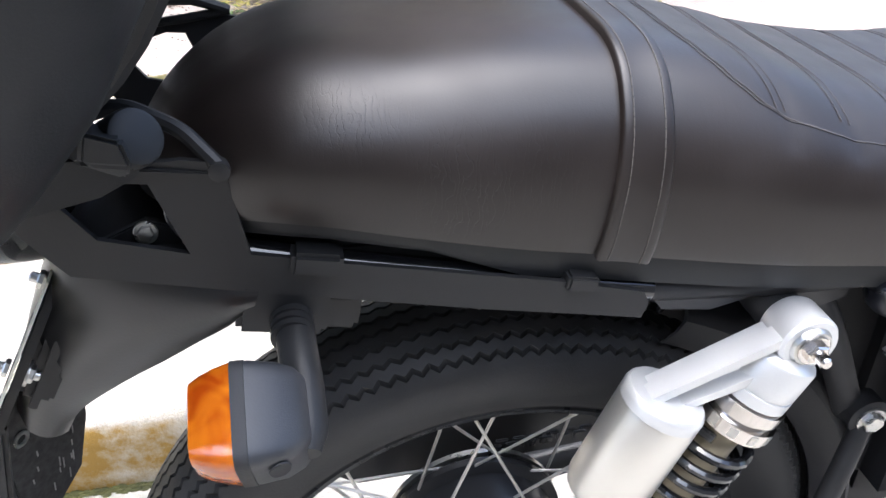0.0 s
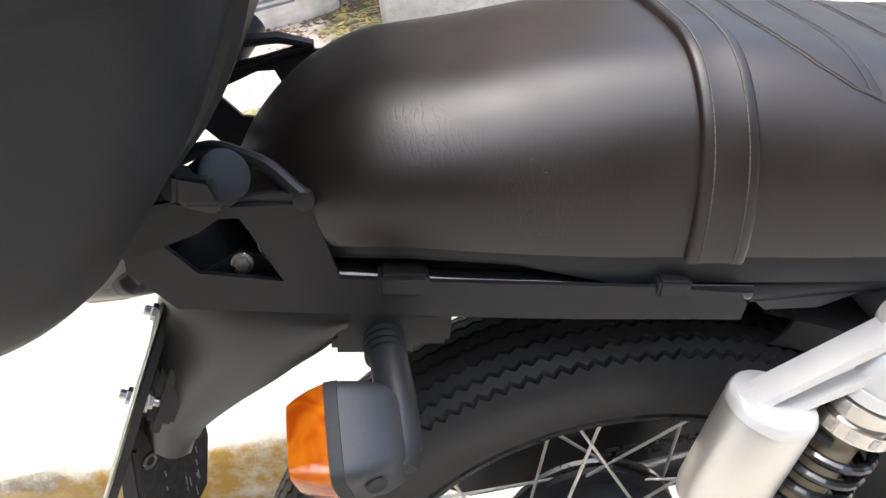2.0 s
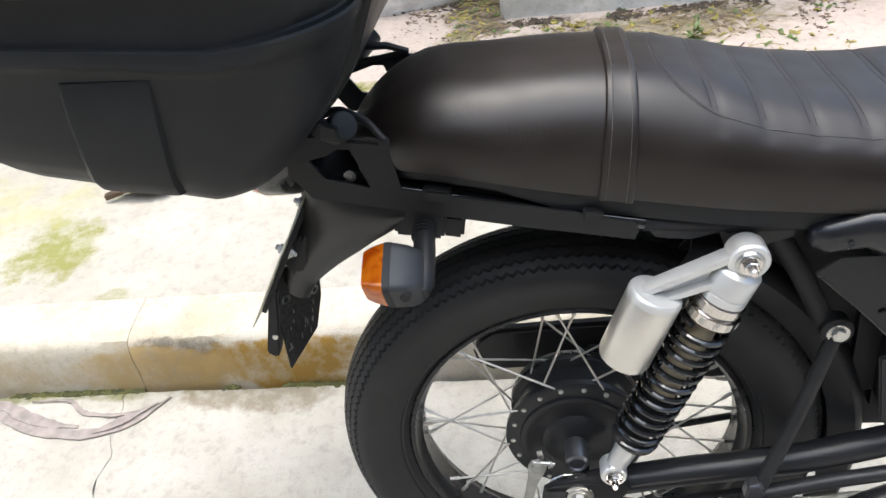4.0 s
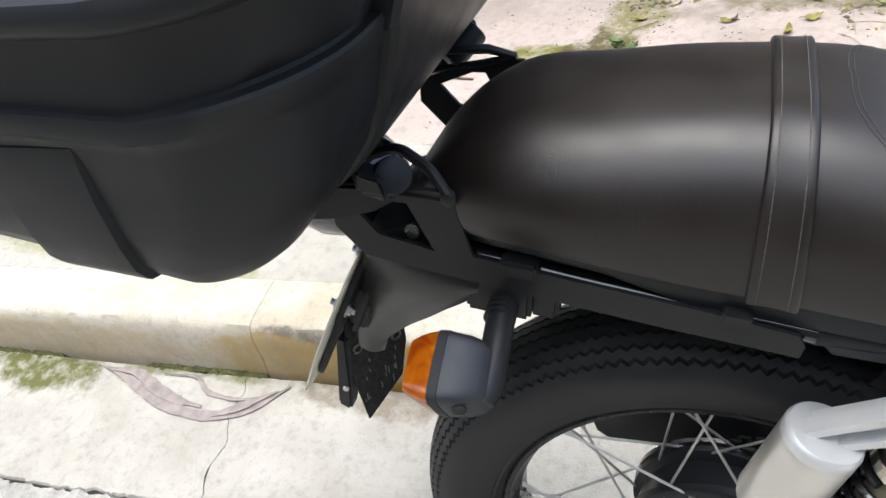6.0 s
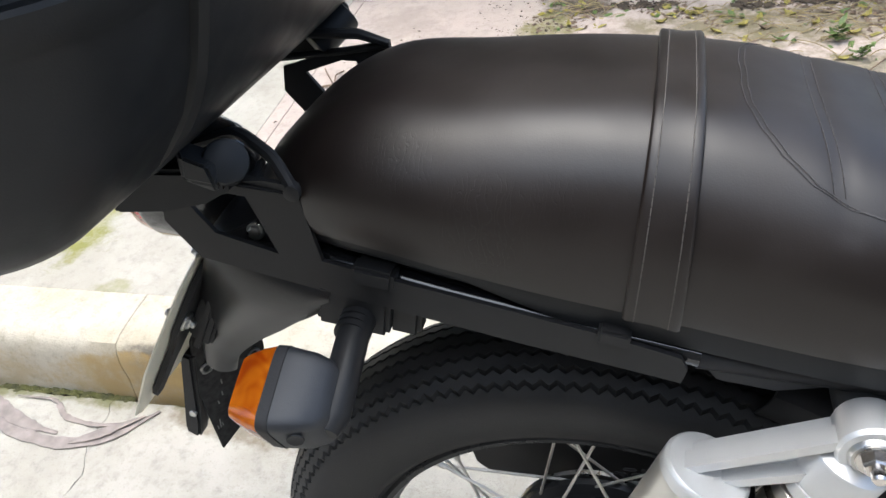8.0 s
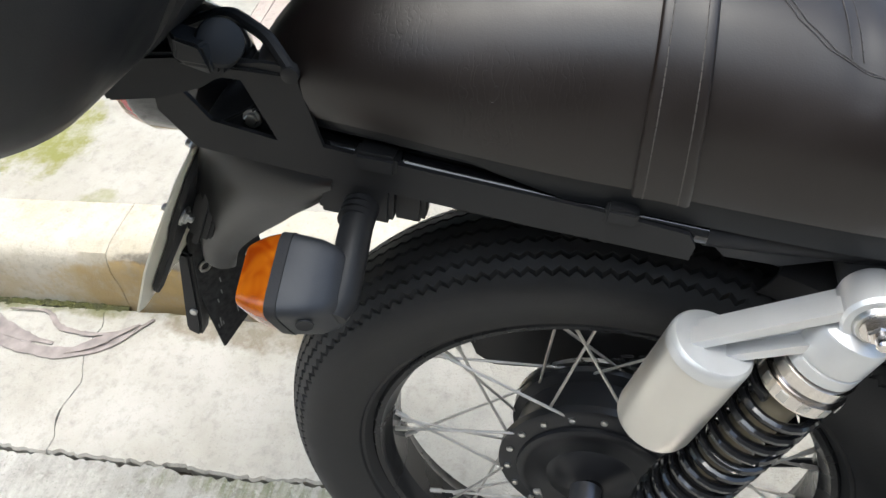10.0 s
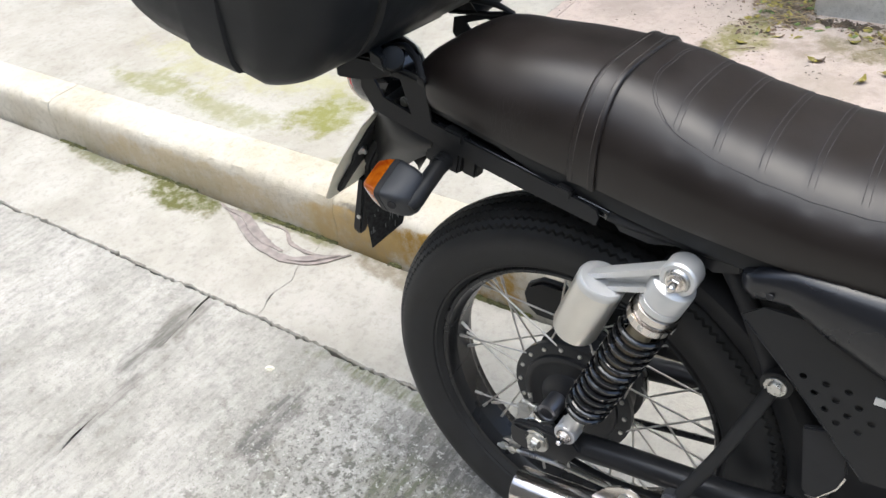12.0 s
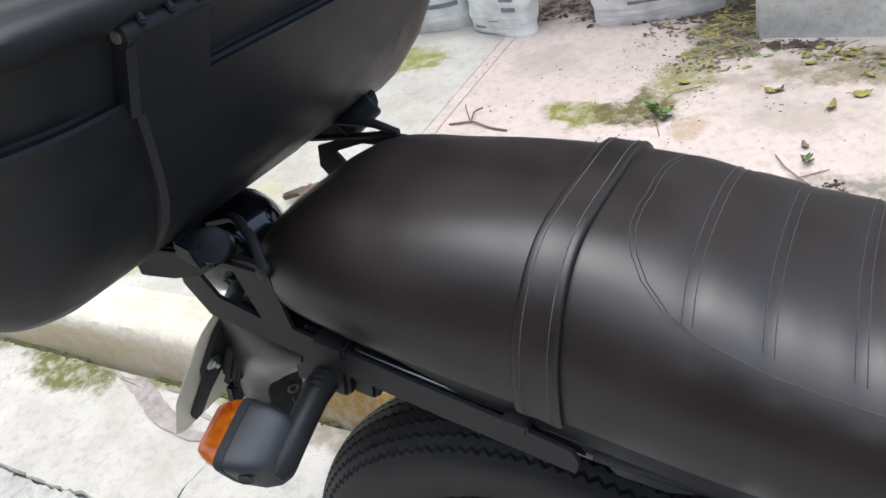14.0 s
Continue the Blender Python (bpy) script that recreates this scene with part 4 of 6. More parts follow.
# ---- tail: mudguard, plate, flap, lamp ----
def guard(r, half, a0, a1, skirt, n=30, thick=0.003):
    """An arched mudguard over the wheel from angle a0 to a1."""
    sec = [(-half * 0.86, -skirt), (-half * 0.97, -skirt * 0.62), (-half, -skirt * 0.36), (-half * 0.96, -0.012), (-half * 0.82, -0.004), (-half * 0.5, 0.001), (0, 0.002), (half * 0.5, 0.001), (half * 0.82, -0.004), (half * 0.96, -0.012), (half, -skirt * 0.36), (half * 0.97, -skirt * 0.62), (half * 0.86, -skirt)]
    sec += [(y * 0.95, d - thick) for y, d in sec[::-1]]
    rows = []
    for k in range(n + 1):
        a = radians(a0 + (a1 - a0) * k / n)
        rows.append([HUB + Vector(((r + d) * math.cos(a), y, (r + d) * math.sin(a))) for y, d in sec])
    return sweep(rows)


G_LOW = [(0.0, (-0.171, -0.093, 0.7345)), (0.08, (-0.188, -0.094, 0.7242)), (0.15, (-0.207, -0.090, 0.713)), (0.35, (-0.232, -0.081, 0.6945)), (0.6, (-0.272, -0.063, 0.664)), (0.85, (-0.316, -0.038, 0.622)), (1.0, (-0.335, -0.026, 0.592))]
G_BACK = [(0.0, (-0.158, -0.088, 0.768)), (0.15, (-0.205, -0.088, 0.778)), (0.35, (-0.262, -0.082, 0.780)), (0.6, (-0.300, -0.066, 0.735)), (0.85, (-0.338, -0.044, 0.665)), (1.0, (-0.357, -0.034, 0.610))]


def along(table, u):
    return Vector([lerp([(k, p[i]) for k, p in table], u) for i in range(3)])


def tail_guard(n=28):
    """The tail's mudguard: two flared cheeks under the rack, drawn together towards the flap."""
    rows = []
    for k in range(n + 1):
        u = k / n
        lo, hi = along(G_LOW, u), along(G_BACK, u)
        near = []
        for j in range(9):
            t = j / 8
            p = lo.lerp(hi, t)
            p.y -= 0.010 * math.sin(math.pi * t) * (1 - 0.5 * u) - 0.004 * (1 - t) ** 6
            near.append(p)
        crest = [hi + (hi - lo).normalized() * 0.012 + Vector((0, 0.02, 0)), hi + (hi - lo).normalized() * 0.018 + Vector((0, -hi.y + 0.02, 0))]
        ring = near + crest + [Vector((p.x, 0.04 - p.y, p.z)) for p in near[::-1]]
        rows.append(ring + [Vector((p.x, 0.02 + (p.y - 0.02) * 0.95, p.z)) + (lo - hi).normalized() * (0.002 if 0 < i < len(ring) - 1 else 0.0) for i, p in list(enumerate(ring))[::-1]])
    return sweep(rows)


part("rear_mudguard", tail_guard(), M_GUARD, bike, "matt black plastic rear mudguard", 0.8)
part("inner_mudguard", guard(0.392, 0.066, -22, 66, 0.046), M_DEEP, bike, "black inner mudguard")
part("undertray", prism([(-0.20, 0.742), (0.10, 0.722), (0.34, 0.705), (0.34, 0.735), (0.05, 0.765), (-0.20, 0.778)], "xz", -0.084, 0.092, 0.004), M_DEEP, bike, "black undertray below the seat")
# the flap hangs across the wheel's line, its lower end cut to a point
f_down, f_side = Vector((-0.23, 0, -0.973)).normalized(), Vector((0.55, 0.83, 0.0))
f_face = f_side.cross(f_down).normalized()
f_side = f_down.cross(f_face)
FLAP = Matrix((f_side, f_down, f_face)).transposed().to_4x4()
FLAP.translation = (-0.352, 0.0, 0.625)


def flap_sheet(outline, lo, hi, bevel=0.001, holes=()):
    bm = prism(outline, "xy", lo, hi, bevel, holes)
    bm.transform(FLAP)
    return bm


def dot(x, y, r, n=12):
    return [(x + r * math.cos(2 * math.pi * k / n), y + r * math.sin(2 * math.pi * k / n)) for k in range(n)]


flap = part("mud_flap", flap_sheet([(-0.034, -0.010), (0.040, -0.010), (0.048, 0.070), (0.040, 0.126), (-0.014, 0.174), (-0.028, 0.100), (-0.036, 0.060)], 0.0, 0.004), M_FLAP, bike, "scuffed black mud flap with a pointed tip")
for fx, fy in ((-0.022, 0.040), (0.032, 0.052)):
    part("flap_eyelet", flap_sheet(dot(fx, fy, 0.0075, 16), -0.0025, -0.0005, 0.0004, [dot(fx, fy, 0.0045, 16)]), M_ZINC, flap, "bright metal eyelet")
r = random.Random(77)
for k in range(16):
    fx, fy, fl = r.uniform(-0.02, 0.04), r.uniform(0.06, 0.135), r.uniform(0.005, 0.014)
    part("scratch", flap_sheet([(fx, fy), (fx + 0.0012, fy), (fx + 0.002, fy + fl), (fx + 0.0008, fy + fl)], -0.0007, -0.0002, 0), M_SCUFF, flap)
stay = part("plate_stay", prism([(-0.384, 0.620), (-0.372, 0.614), (-0.397, 0.512), (-0.404, 0.497), (-0.418, 0.507), (-0.413, 0.524)], "xz", -0.034, -0.014, 0.003), M_BLACK, bike, "black plate stay")
part("stay_screw", hexnut((-0.397, -0.034, 0.537), (0, -1, 0), 0.003, 0.0025, 0.004), M_ZINC, stay)
# number plate: ivory sheet on a black carrier, tilted back
ax = Vector((-0.53, 0, -0.85)).normalized()
nrm = Vector((-0.85, 0, 0.53)).normalized()
top = Vector((-0.289, 0.0, 0.764))


def sheet(outline, lo, hi, bevel=0.0006):
    """A plate in the tilted plane: outline in (across, down)."""
    bm = prism(outline, "xy", lo, hi, bevel)
    m = Matrix((Vector((0, 1, 0)), ax, nrm)).transposed().to_4x4()
    m.translation = top
    bm.transform(m)
    return bm


plate = part("number_plate", sheet([(-0.072, 0.0), (-0.092, 0.020), (-0.112, 0.075), (-0.120, 0.108), (-0.116, 0.172), (-0.102, 0.182), (0.105, 0.182), (0.13, 0.170), (0.134, 0.108), (0.105, 0.02), (0.09, 0.0)], 0.0, 0.0018), M_PLATE, bike, "ivory number plate seen from behind")
part("plate_print", sheet([(-0.085, 0.05), (0.095, 0.05), (0.095, 0.11), (-0.085, 0.11)], 0.0019, 0.0024, 0), M_LETTER, plate)
part("plate_carrier", sheet([(-0.056, -0.004), (-0.078, 0.030), (-0.090, 0.078), (-0.086, 0.100), (-0.098, 0.150), (-0.094, 0.163), (-0.084, 0.162), (-0.074, 0.130), (-0.060, 0.105), (0.06, 0.105), (0.08, 0.0), (0.06, -0.004)], -0.007, -0.001), M_BLACK, plate, "black plate carrier")
part("carrier_block", sheet([(-0.062, 0.040), (-0.062, 0.108), (0.05, 0.108), (0.05, 0.040)], -0.030, -0.0075, 0.003), M_BLACK, plate, "black carrier block")
part("carrier_rib", sheet([(-0.0665, 0.036), (-0.0665, 0.112), (-0.0615, 0.112), (-0.0615, 0.036)], -0.022, -0.016, 0.0008), M_BLACK, plate)
for yy, dd in ((-0.078, 0.070), (0.075, 0.078), (-0.055, 0.012)):
    p = top + ax * dd + Vector((0, yy, 0)) - nrm * 0.007
    part("plate_bolt", hexnut(p, -nrm, 0.0062, 0.005, 0.009, 0.004), M_ZINC, plate, "zinc plate bolt")
    part("plate_nut", hexnut(top + ax * dd + Vector((0, yy, 0)) + nrm * 0.002, nrm, 0.0062, 0.005, 0.0, 0.005), M_ZINC, plate, "zinc plate nut")
# tail lamp
LAMP = Vector((-0.314, 0.010, 0.795))
lamp = part("tail_lamp", lathe([(-0.052, 0.004), (-0.049, 0.018), (-0.040, 0.033), (-0.026, 0.046), (-0.008, 0.054), (0.012, 0.056), (0.035, 0.056), (0.040, 0.054)], LAMP, (-1, 0, 0.05), 40), M_GLOSS, bike, "gloss black round tail lamp", 1.0)
part("red_lens", lathe([(0.040, 0.054), (0.052, 0.050), (0.062, 0.040), (0.068, 0.01)], LAMP, (-1, 0, 0.05), 36), M_RED, lamp, "red plastic lens")


# ---- turn signal ----
def signal_ring(x, a, b, cy, cz, n=28, tilt=0.62):
    pts = []
    for k in range(n):
        t = 2 * math.pi * k / n
        c, s = math.cos(t), math.sin(t)
        u, v = a * math.copysign(abs(c) ** 0.34, c), b * math.copysign(abs(s) ** 0.34, s)
        pts.append((x, cy + u * math.cos(tilt) - v * math.sin(tilt), cz + u * math.sin(tilt) + v * math.cos(tilt)))
    return pts


def signal_shell(rows):
    return sweep([signal_ring(x, a, b, cy, cz, 32, 0.42) for x, a, b, cy, cz in rows])


signal = part("turn_signal", signal_shell([(-0.1790, 0.0312, 0.0218, -0.1765, 0.7228), (-0.170, 0.0316, 0.0225, -0.1748, 0.7204), (-0.156, 0.0300, 0.0218, -0.1708, 0.7150), (-0.1465, 0.0262, 0.0200, -0.1675, 0.7115), (-0.1405, 0.0200, 0.0160, -0.1655, 0.7095), (-0.1380, 0.0095, 0.0080, -0.1650, 0.7090)]), M_HOUSING, bike, "black turn signal with amber lens", 0.9)
part("bezel", signal_shell([(-0.1797, 0.0296, 0.0205, -0.1768, 0.7231), (-0.1797, 0.0320, 0.0226, -0.1768, 0.7231), (-0.1724, 0.0322, 0.0230, -0.1753, 0.7210), (-0.1718, 0.0300, 0.0212, -0.1753, 0.7210)]), M_RUBBER, signal, "dark bezel round the lens", 0.5)
part("amber_lens", signal_shell([(-0.1795, 0.0314, 0.0221, -0.1768, 0.7231), (-0.189, 0.0288, 0.0208, -0.1780, 0.7246), (-0.197, 0.0256, 0.0190, -0.1790, 0.7256), (-0.2020, 0.0226, 0.0176, -0.1795, 0.7260), (-0.2034, 0.0165, 0.0130, -0.1795, 0.7260), (-0.2040, 0.006, 0.005, -0.1795, 0.7260)]), M_AMBER, signal, "bright amber plastic lens", 0.6)
part("dimple", lathe([(0.0, 0.0065), (0.0008, 0.0060), (0.0004, 0.0045), (0.0002, 0.0005)], (-0.158, -0.2040, 0.7110), (0.25, -0.93, -0.2), 18), M_DEEP, signal)
part("stem", tube([(-0.145, -0.084, 0.7325), (-0.1440, -0.120, 0.7280), (-0.1425, -0.150, 0.7185), (-0.1430, -0.176, 0.7065), (-0.144, -0.188, 0.7020)], [0.0124, 0.0124, 0.0126, 0.0128, 0.008], 20), M_BLACK, signal)
for k in range(3):
    part("stem_collar", lathe([(-0.0022, 0.0115), (-0.002, 0.0136), (0.002, 0.0136), (0.0022, 0.0115)], (-0.146, -0.102 - 0.0062 * k, 0.7306 - 0.0007 * k), (0, -1, -0.1), 22), M_BLACK, signal)
part("signal_mount", join(block((0.058, 0.034, 0.040), pose(-0.150, -0.082, 0.737, 0, 13, 0), 0.004), block((0.026, 0.022, 0.030), pose(-0.114, -0.078, 0.722, 0, 13, 0), 0.004)), M_BLACK, bike, "black turn signal mount")

# ---- shock absorber ----
TOP, BOT = Vector((0.2045, -0.125, 0.675)), Vector((0.050, -0.112, 0.330))
D = (BOT - TOP).normalized()
LONG = (BOT - TOP).length
shock = part("shock_absorber", join(lathe([(-0.016, 0.012), (-0.016, 0.0205), (-0.013, 0.0225), (0.012, 0.0225), (0.016, 0.0205), (0.016, 0.012)], TOP, Y, 32), lathe([(0.010, 0.012), (0.0165, 0.0235), (0.0185, 0.0265), (0.0205, 0.0275), (0.045, 0.0275), (0.0455, 0.0262), (0.048, 0.0262), (0.0485, 0.0275), (0.058, 0.0275), (0.059, 0.024)], TOP, D, 40)), M_ALLOY, bike, "silver shock absorber with remote reservoir", 0.5)
part("eye_bush", lathe([(-0.019, 0.006), (-0.019, 0.014), (-0.016, 0.016), (0.016, 0.016), (0.019, 0.014), (0.019, 0.006)], TOP, Y, 28), M_ZINC, shock)
part("top_nut", hexnut(TOP - Y * 0.019, -Y, 0.0085, 0.008, 0.012, 0.009), M_CHROME, shock, "chrome dome nut")
part("preload_ring", lathe([(0.059, 0.024), (0.060, 0.0295), (0.070, 0.0295), (0.0705, 0.027), (0.075, 0.027), (0.0755, 0.0315), (0.087, 0.0315), (0.090, 0.025)], TOP, D, 40), M_CHROME, shock, "bright notched preload ring")
for k in range(12):
    a = 2 * math.pi * k / 12
    part("ring_notch", block((0.007, 0.003, 0.009), Matrix.Translation(TOP + D * 0.081) @ D.to_track_quat("Z", "X").to_matrix().to_4x4() @ pose(0.0305 * math.cos(a), 0.0305 * math.sin(a), 0, 0, 0, math.degrees(a) + 90), 0.0006), M_ZINC, shock)
part("damper_tube", lathe([(0.09, 0.0165), (0.30, 0.0165), (0.302, 0.014)], TOP, D, 28), M_OIL, shock, "pale damper tube")
part("lower_sleeve", lathe([(0.215, 0.019), (0.22, 0.021), (0.298, 0.021), (0.303, 0.024), (0.306, 0.03), (0.310, 0.03), (0.313, 0.015)], TOP, D, 28), M_BLACK, shock, "black lower damper sleeve")
u0 = D.orthogonal().normalized()
v0 = D.cross(u0)
TURNS = 13
coil = [TOP + D * (0.096 + 0.210 * k / (TURNS * 20)) + (u0 * math.cos(2 * math.pi * k / 20) + v0 * math.sin(2 * math.pi * k / 20)) * 0.0280 for k in range(TURNS * 20 + 1)]
part("coil_spring", tube(coil, 0.0042, 9), M_GLOSS, shock, "gloss black coil spring")
part("lower_clevis", join(lathe([(0.312, 0.015), (0.316, 0.0165), (0.350, 0.0145), (LONG - 0.004, 0.013)], TOP, D, 24), lathe([(-0.014, 0.008), (-0.014, 0.0165), (-0.011, 0.018), (0.011, 0.018), (0.014, 0.0165), (0.014, 0.008)], BOT, Y, 28)), M_ALLOY, shock, "cast alloy lower eye")
part("lower_nut", hexnut(BOT - Y * 0.015, -Y, 0.0085, 0.008, 0.012, 0.010), M_CHROME, shock, "chrome dome nut")
RT, RB = Vector((0.1065, -0.129, 0.634)), Vector((0.064, -0.128, 0.534))
RD = (RB - RT).normalized()
part("reservoir", lathe([(0.004, 0.02), (0.004, 0.0305), (0.010, 0.0318), (0.091, 0.0318), (0.098, 0.030), (0.101, 0.022)], RT, RD, 40), M_SATIN, shock, "satin alloy gas reservoir")
part("reservoir_cap", lathe([(-0.005, 0.010), (-0.005, 0.0290), (-0.003, 0.0308), (0.0, 0.0318), (0.006, 0.0318), (0.0065, 0.0312)], RT, RD, 40), M_ALLOY, shock, "cast alloy reservoir cap")
# bridge from the top eye to the reservoir: a web between two flanges
a0, a1 = TOP + D * 0.003, RT - RD * 0.003 + Vector((-0.022, 0.004, -0.006))


def bar(p, q, h0, h1, y0, y1):
    up = Vector((0, 0, 1))
    return sweep([[p + up * h0 + Y * y0, p + up * h0 + Y * y1, p - up * h0 + Y * y1, p - up * h0 + Y * y0], [q + up * h1 + Y * y0, q + up * h1 + Y * y1, q - up * h1 + Y * y1, q - up * h1 + Y * y0]])


part("bridge", bar(a0, a1, 0.016, 0.008, -0.002, 0.012), M_ALLOY, shock, "cast alloy bridge")
upz = Vector((0, 0, 1))
part("bridge_flange", bar(a0 + upz * 0.0145, a1 + upz * 0.0085, 0.0042, 0.0038, -0.0135, 0.002), M_ALLOY, shock)
part("bridge_flange", bar(a0 - upz * 0.0145, a1 - upz * 0.0085, 0.0040, 0.0034, -0.0135, 0.002), M_ALLOY, shock)
part("shock_stud", lathe([(0, 0.016), (0.01, 0.018), (0.035, 0.018), (0.045, 0.013), (0.055, 0.012)], TOP + Y * 0.060, -Y, 24), M_RUBBER, bike, "black rubber shock mount")

# ---- frame, swingarm, brake ----
def pipe(name, pts, r, mat=None, parent=None, label="", n=14):
    return part(name, tube(bend(pts, 5), r, n), mat or M_SEMI, parent or bike, label)


for y, s in ((-0.097, -1), (0.113, 1)):
    arm = pipe("swingarm", [(-0.030, y, 0.272), (0.05, y, 0.288), (0.14, y, 0.302), (0.30, y * 0.96, 0.314), (0.56, y * 0.85, 0.372)], 0.0205, M_SEMI, bike, "semi-gloss black swingarm tube")
    part("axle_plate", prism([(-0.048, 0.262), (-0.050, 0.285), (-0.046, 0.303), (-0.034, 0.312), (0.0, 0.316), (0.030, 0.314), (0.058, 0.322), (0.074, 0.30), (0.05, 0.262), (0.01, 0.255), (-0.03, 0.256)], "xz", y + s * 0.013, y + s * 0.0245, 0.003), M_SEMI, arm)
pipe("rail", [(-0.19, -0.080, 0.780), (-0.08, -0.088, 0.7525), (0.03, -0.092, 0.7265), (0.10, -0.095, 0.7110)], 0.0095, M_GLOSS, bike, "gloss black frame rail")
pipe("rail", [(0.098, -0.093, 0.7105), (0.20, -0.094, 0.699), (0.34, -0.094, 0.690), (0.60, -0.09, 0.685)], 0.0105, M_DEEP, bike, "black frame rail")
pipe("rail", [(-0.16, 0.118, 0.752), (0.10, 0.125, 0.722), (0.20, 0.13, 0.706), (0.60, 0.12, 0.695)], 0.0125, M_SEMI, bike, "black frame rail")
part("gusset", prism([(0.088, 0.722), (0.112, 0.690), (0.150, 0.683), (0.185, 0.690), (0.23, 0.668), (0.262, 0.676), (0.262, 0.712), (0.15, 0.712)], "xz", -0.098, -0.092, 0.002), M_SEMI, bike, "black frame gusset")
pipe("rear_downtube", [(0.23, -0.080, 0.70), (0.27, -0.080, 0.63), (0.315, -0.080, 0.53)], 0.013, M_DEEP)
arcs = [HUB + Vector((0.356 * math.cos(radians(a)), 0, 0.356 * math.sin(radians(a)))) for a in range(66, -4, -5)]
part("inner_panel", prism([(p.x, p.z) for p in arcs] + [(0.62, 0.29), (0.62, 0.70), (0.22, 0.705)], "xz", -0.024, -0.016, 0.002), M_DEEP, bike, "black inner panel ahead of the wheel")
pipe("footrest_stay", [(0.320, -0.096, 0.537), (0.306, -0.106, 0.500), (0.276, -0.124, 0.420), (0.230, -0.148, 0.320)], 0.0095, M_BLACK, bike, "black footrest stay")
part("stay_boss", lathe([(-0.012, 0.014), (-0.010, 0.019), (0.008, 0.019), (0.010, 0.014)], (0.320, -0.092, 0.537), -Y, 24), M_BLACK, bike)
part("stay_bolt", hexnut((0.320, -0.102, 0.537), -Y, 0.0095, 0.007, 0.0135), M_ZINC, bike, "zinc hexagon bolt")
pipe("lower_stay", [(0.222, -0.140, 0.300), (0.33, -0.120, 0.300), (0.56, -0.11, 0.325)], 0.0105, M_SEMI, bike, "black lower stay tube")
rest = part("footrest", lathe([(0, 0.012), (0.004, 0.0165), (0.010, 0.0175), (0.012, 0.0160), (0.05, 0.0175), (0.055, 0.012)], (0.228, -0.155, 0.302), (0.1, -1, -0.15), 24), M_RUBBER, bike, "black footrest rubber")
part("footrest_bracket", prism([(0.212, 0.318), (0.216, 0.338), (0.232, 0.342), (0.240, 0.322), (0.234, 0.306), (0.218, 0.304)], "xz", -0.158, -0.140, 0.003), M_DULL, rest, "grey footrest bracket")
part("engine_block", block((0.26, 0.15, 0.34), pose(0.50, 0.008, 0.52), 0.03), M_DEEP, bike, "dark casing behind the side cover")
# side cover and perforated heel guard
rows = []
for x, zc, h, w in ((0.268, 0.689, 0.008, 0.005), (0.272, 0.688, 0.014, 0.014), (0.285, 0.688, 0.020, 0.022), (0.325, 0.697, 0.024, 0.028), (0.37, 0.684, 0.039, 0.035), (0.42, 0.670, 0.051, 0.038), (0.50, 0.652, 0.064, 0.040), (0.60, 0.634, 0.072, 0.040)):
    rows.append([(x, -0.112 - w * math.copysign(abs(math.cos(t)) ** 0.7, math.cos(t)), zc + h * math.copysign(abs(math.sin(t)) ** 0.8, math.sin(t))) for t in [2 * math.pi * k / 24 for k in range(24)]])
cover = part("side_cover", sweep(rows), M_COVER, bike, "gloss black side cover", 0.9)
part("cover_screw", hexnut((0.305, -0.138, 0.688), (0, -1, 0.15), 0.004, 0.003), M_SEMI, cover)


def ring_hole(x, z, r, n=10):
    return [(x + r * math.cos(2 * math.pi * k / n), z + r * math.sin(2 * math.pi * k / n)) for k in range(n)]


holes = [ring_hole(x, z, 0.0042) for x, z in ((0.351, 0.591), (0.365, 0.573), (0.375, 0.590), (0.379, 0.555), (0.388, 0.572), (0.393, 0.541), (0.398, 0.589), (0.402, 0.556), (0.411, 0.572), (0.416, 0.538), (0.426, 0.556))]
heel = part("heel_guard", prism([(0.277, 0.648), (0.330, 0.592), (0.432, 0.470), (0.445, 0.470), (0.60, 0.50), (0.60, 0.66), (0.30, 0.666)], "xz", -0.131, -0.128, 0.0, holes), M_BLACK, bike, "satin black perforated heel guard")
for k, (x, z, l) in enumerate(((0.432, 0.590, 0.018), (0.454, 0.590, 0.016), (0.474, 0.590, 0.02))):
    part("guard_emblem", block((l, 0.001, 0.010), pose(x, -0.1318, z, 0, 2, 0), 0), M_ALLOY, heel, "pale emblem bars")
pipe("guard_edge", [(0.279, -0.130, 0.646), (0.331, -0.130, 0.590), (0.433, -0.130, 0.469)], 0.0016, M_COVER, heel, "", 8)
pad = part("heel_pad", prism([(0.361, 0.513), (0.3735, 0.415), (0.380, 0.4085), (0.392, 0.411), (0.410, 0.437), (0.4165, 0.463), (0.4100, 0.507), (0.39, 0.522)], "xz", -0.126, -0.118, 0.002), M_DEEP, bike, "black tongue below the heel guard")
pipe("pad_edge", [(0.379, -0.1265, 0.4088), (0.392, -0.1265, 0.411), (0.410, -0.1265, 0.437), (0.4163, -0.1265, 0.460)], 0.0013, M_CHROME, pad, "bright lower edge", 6)
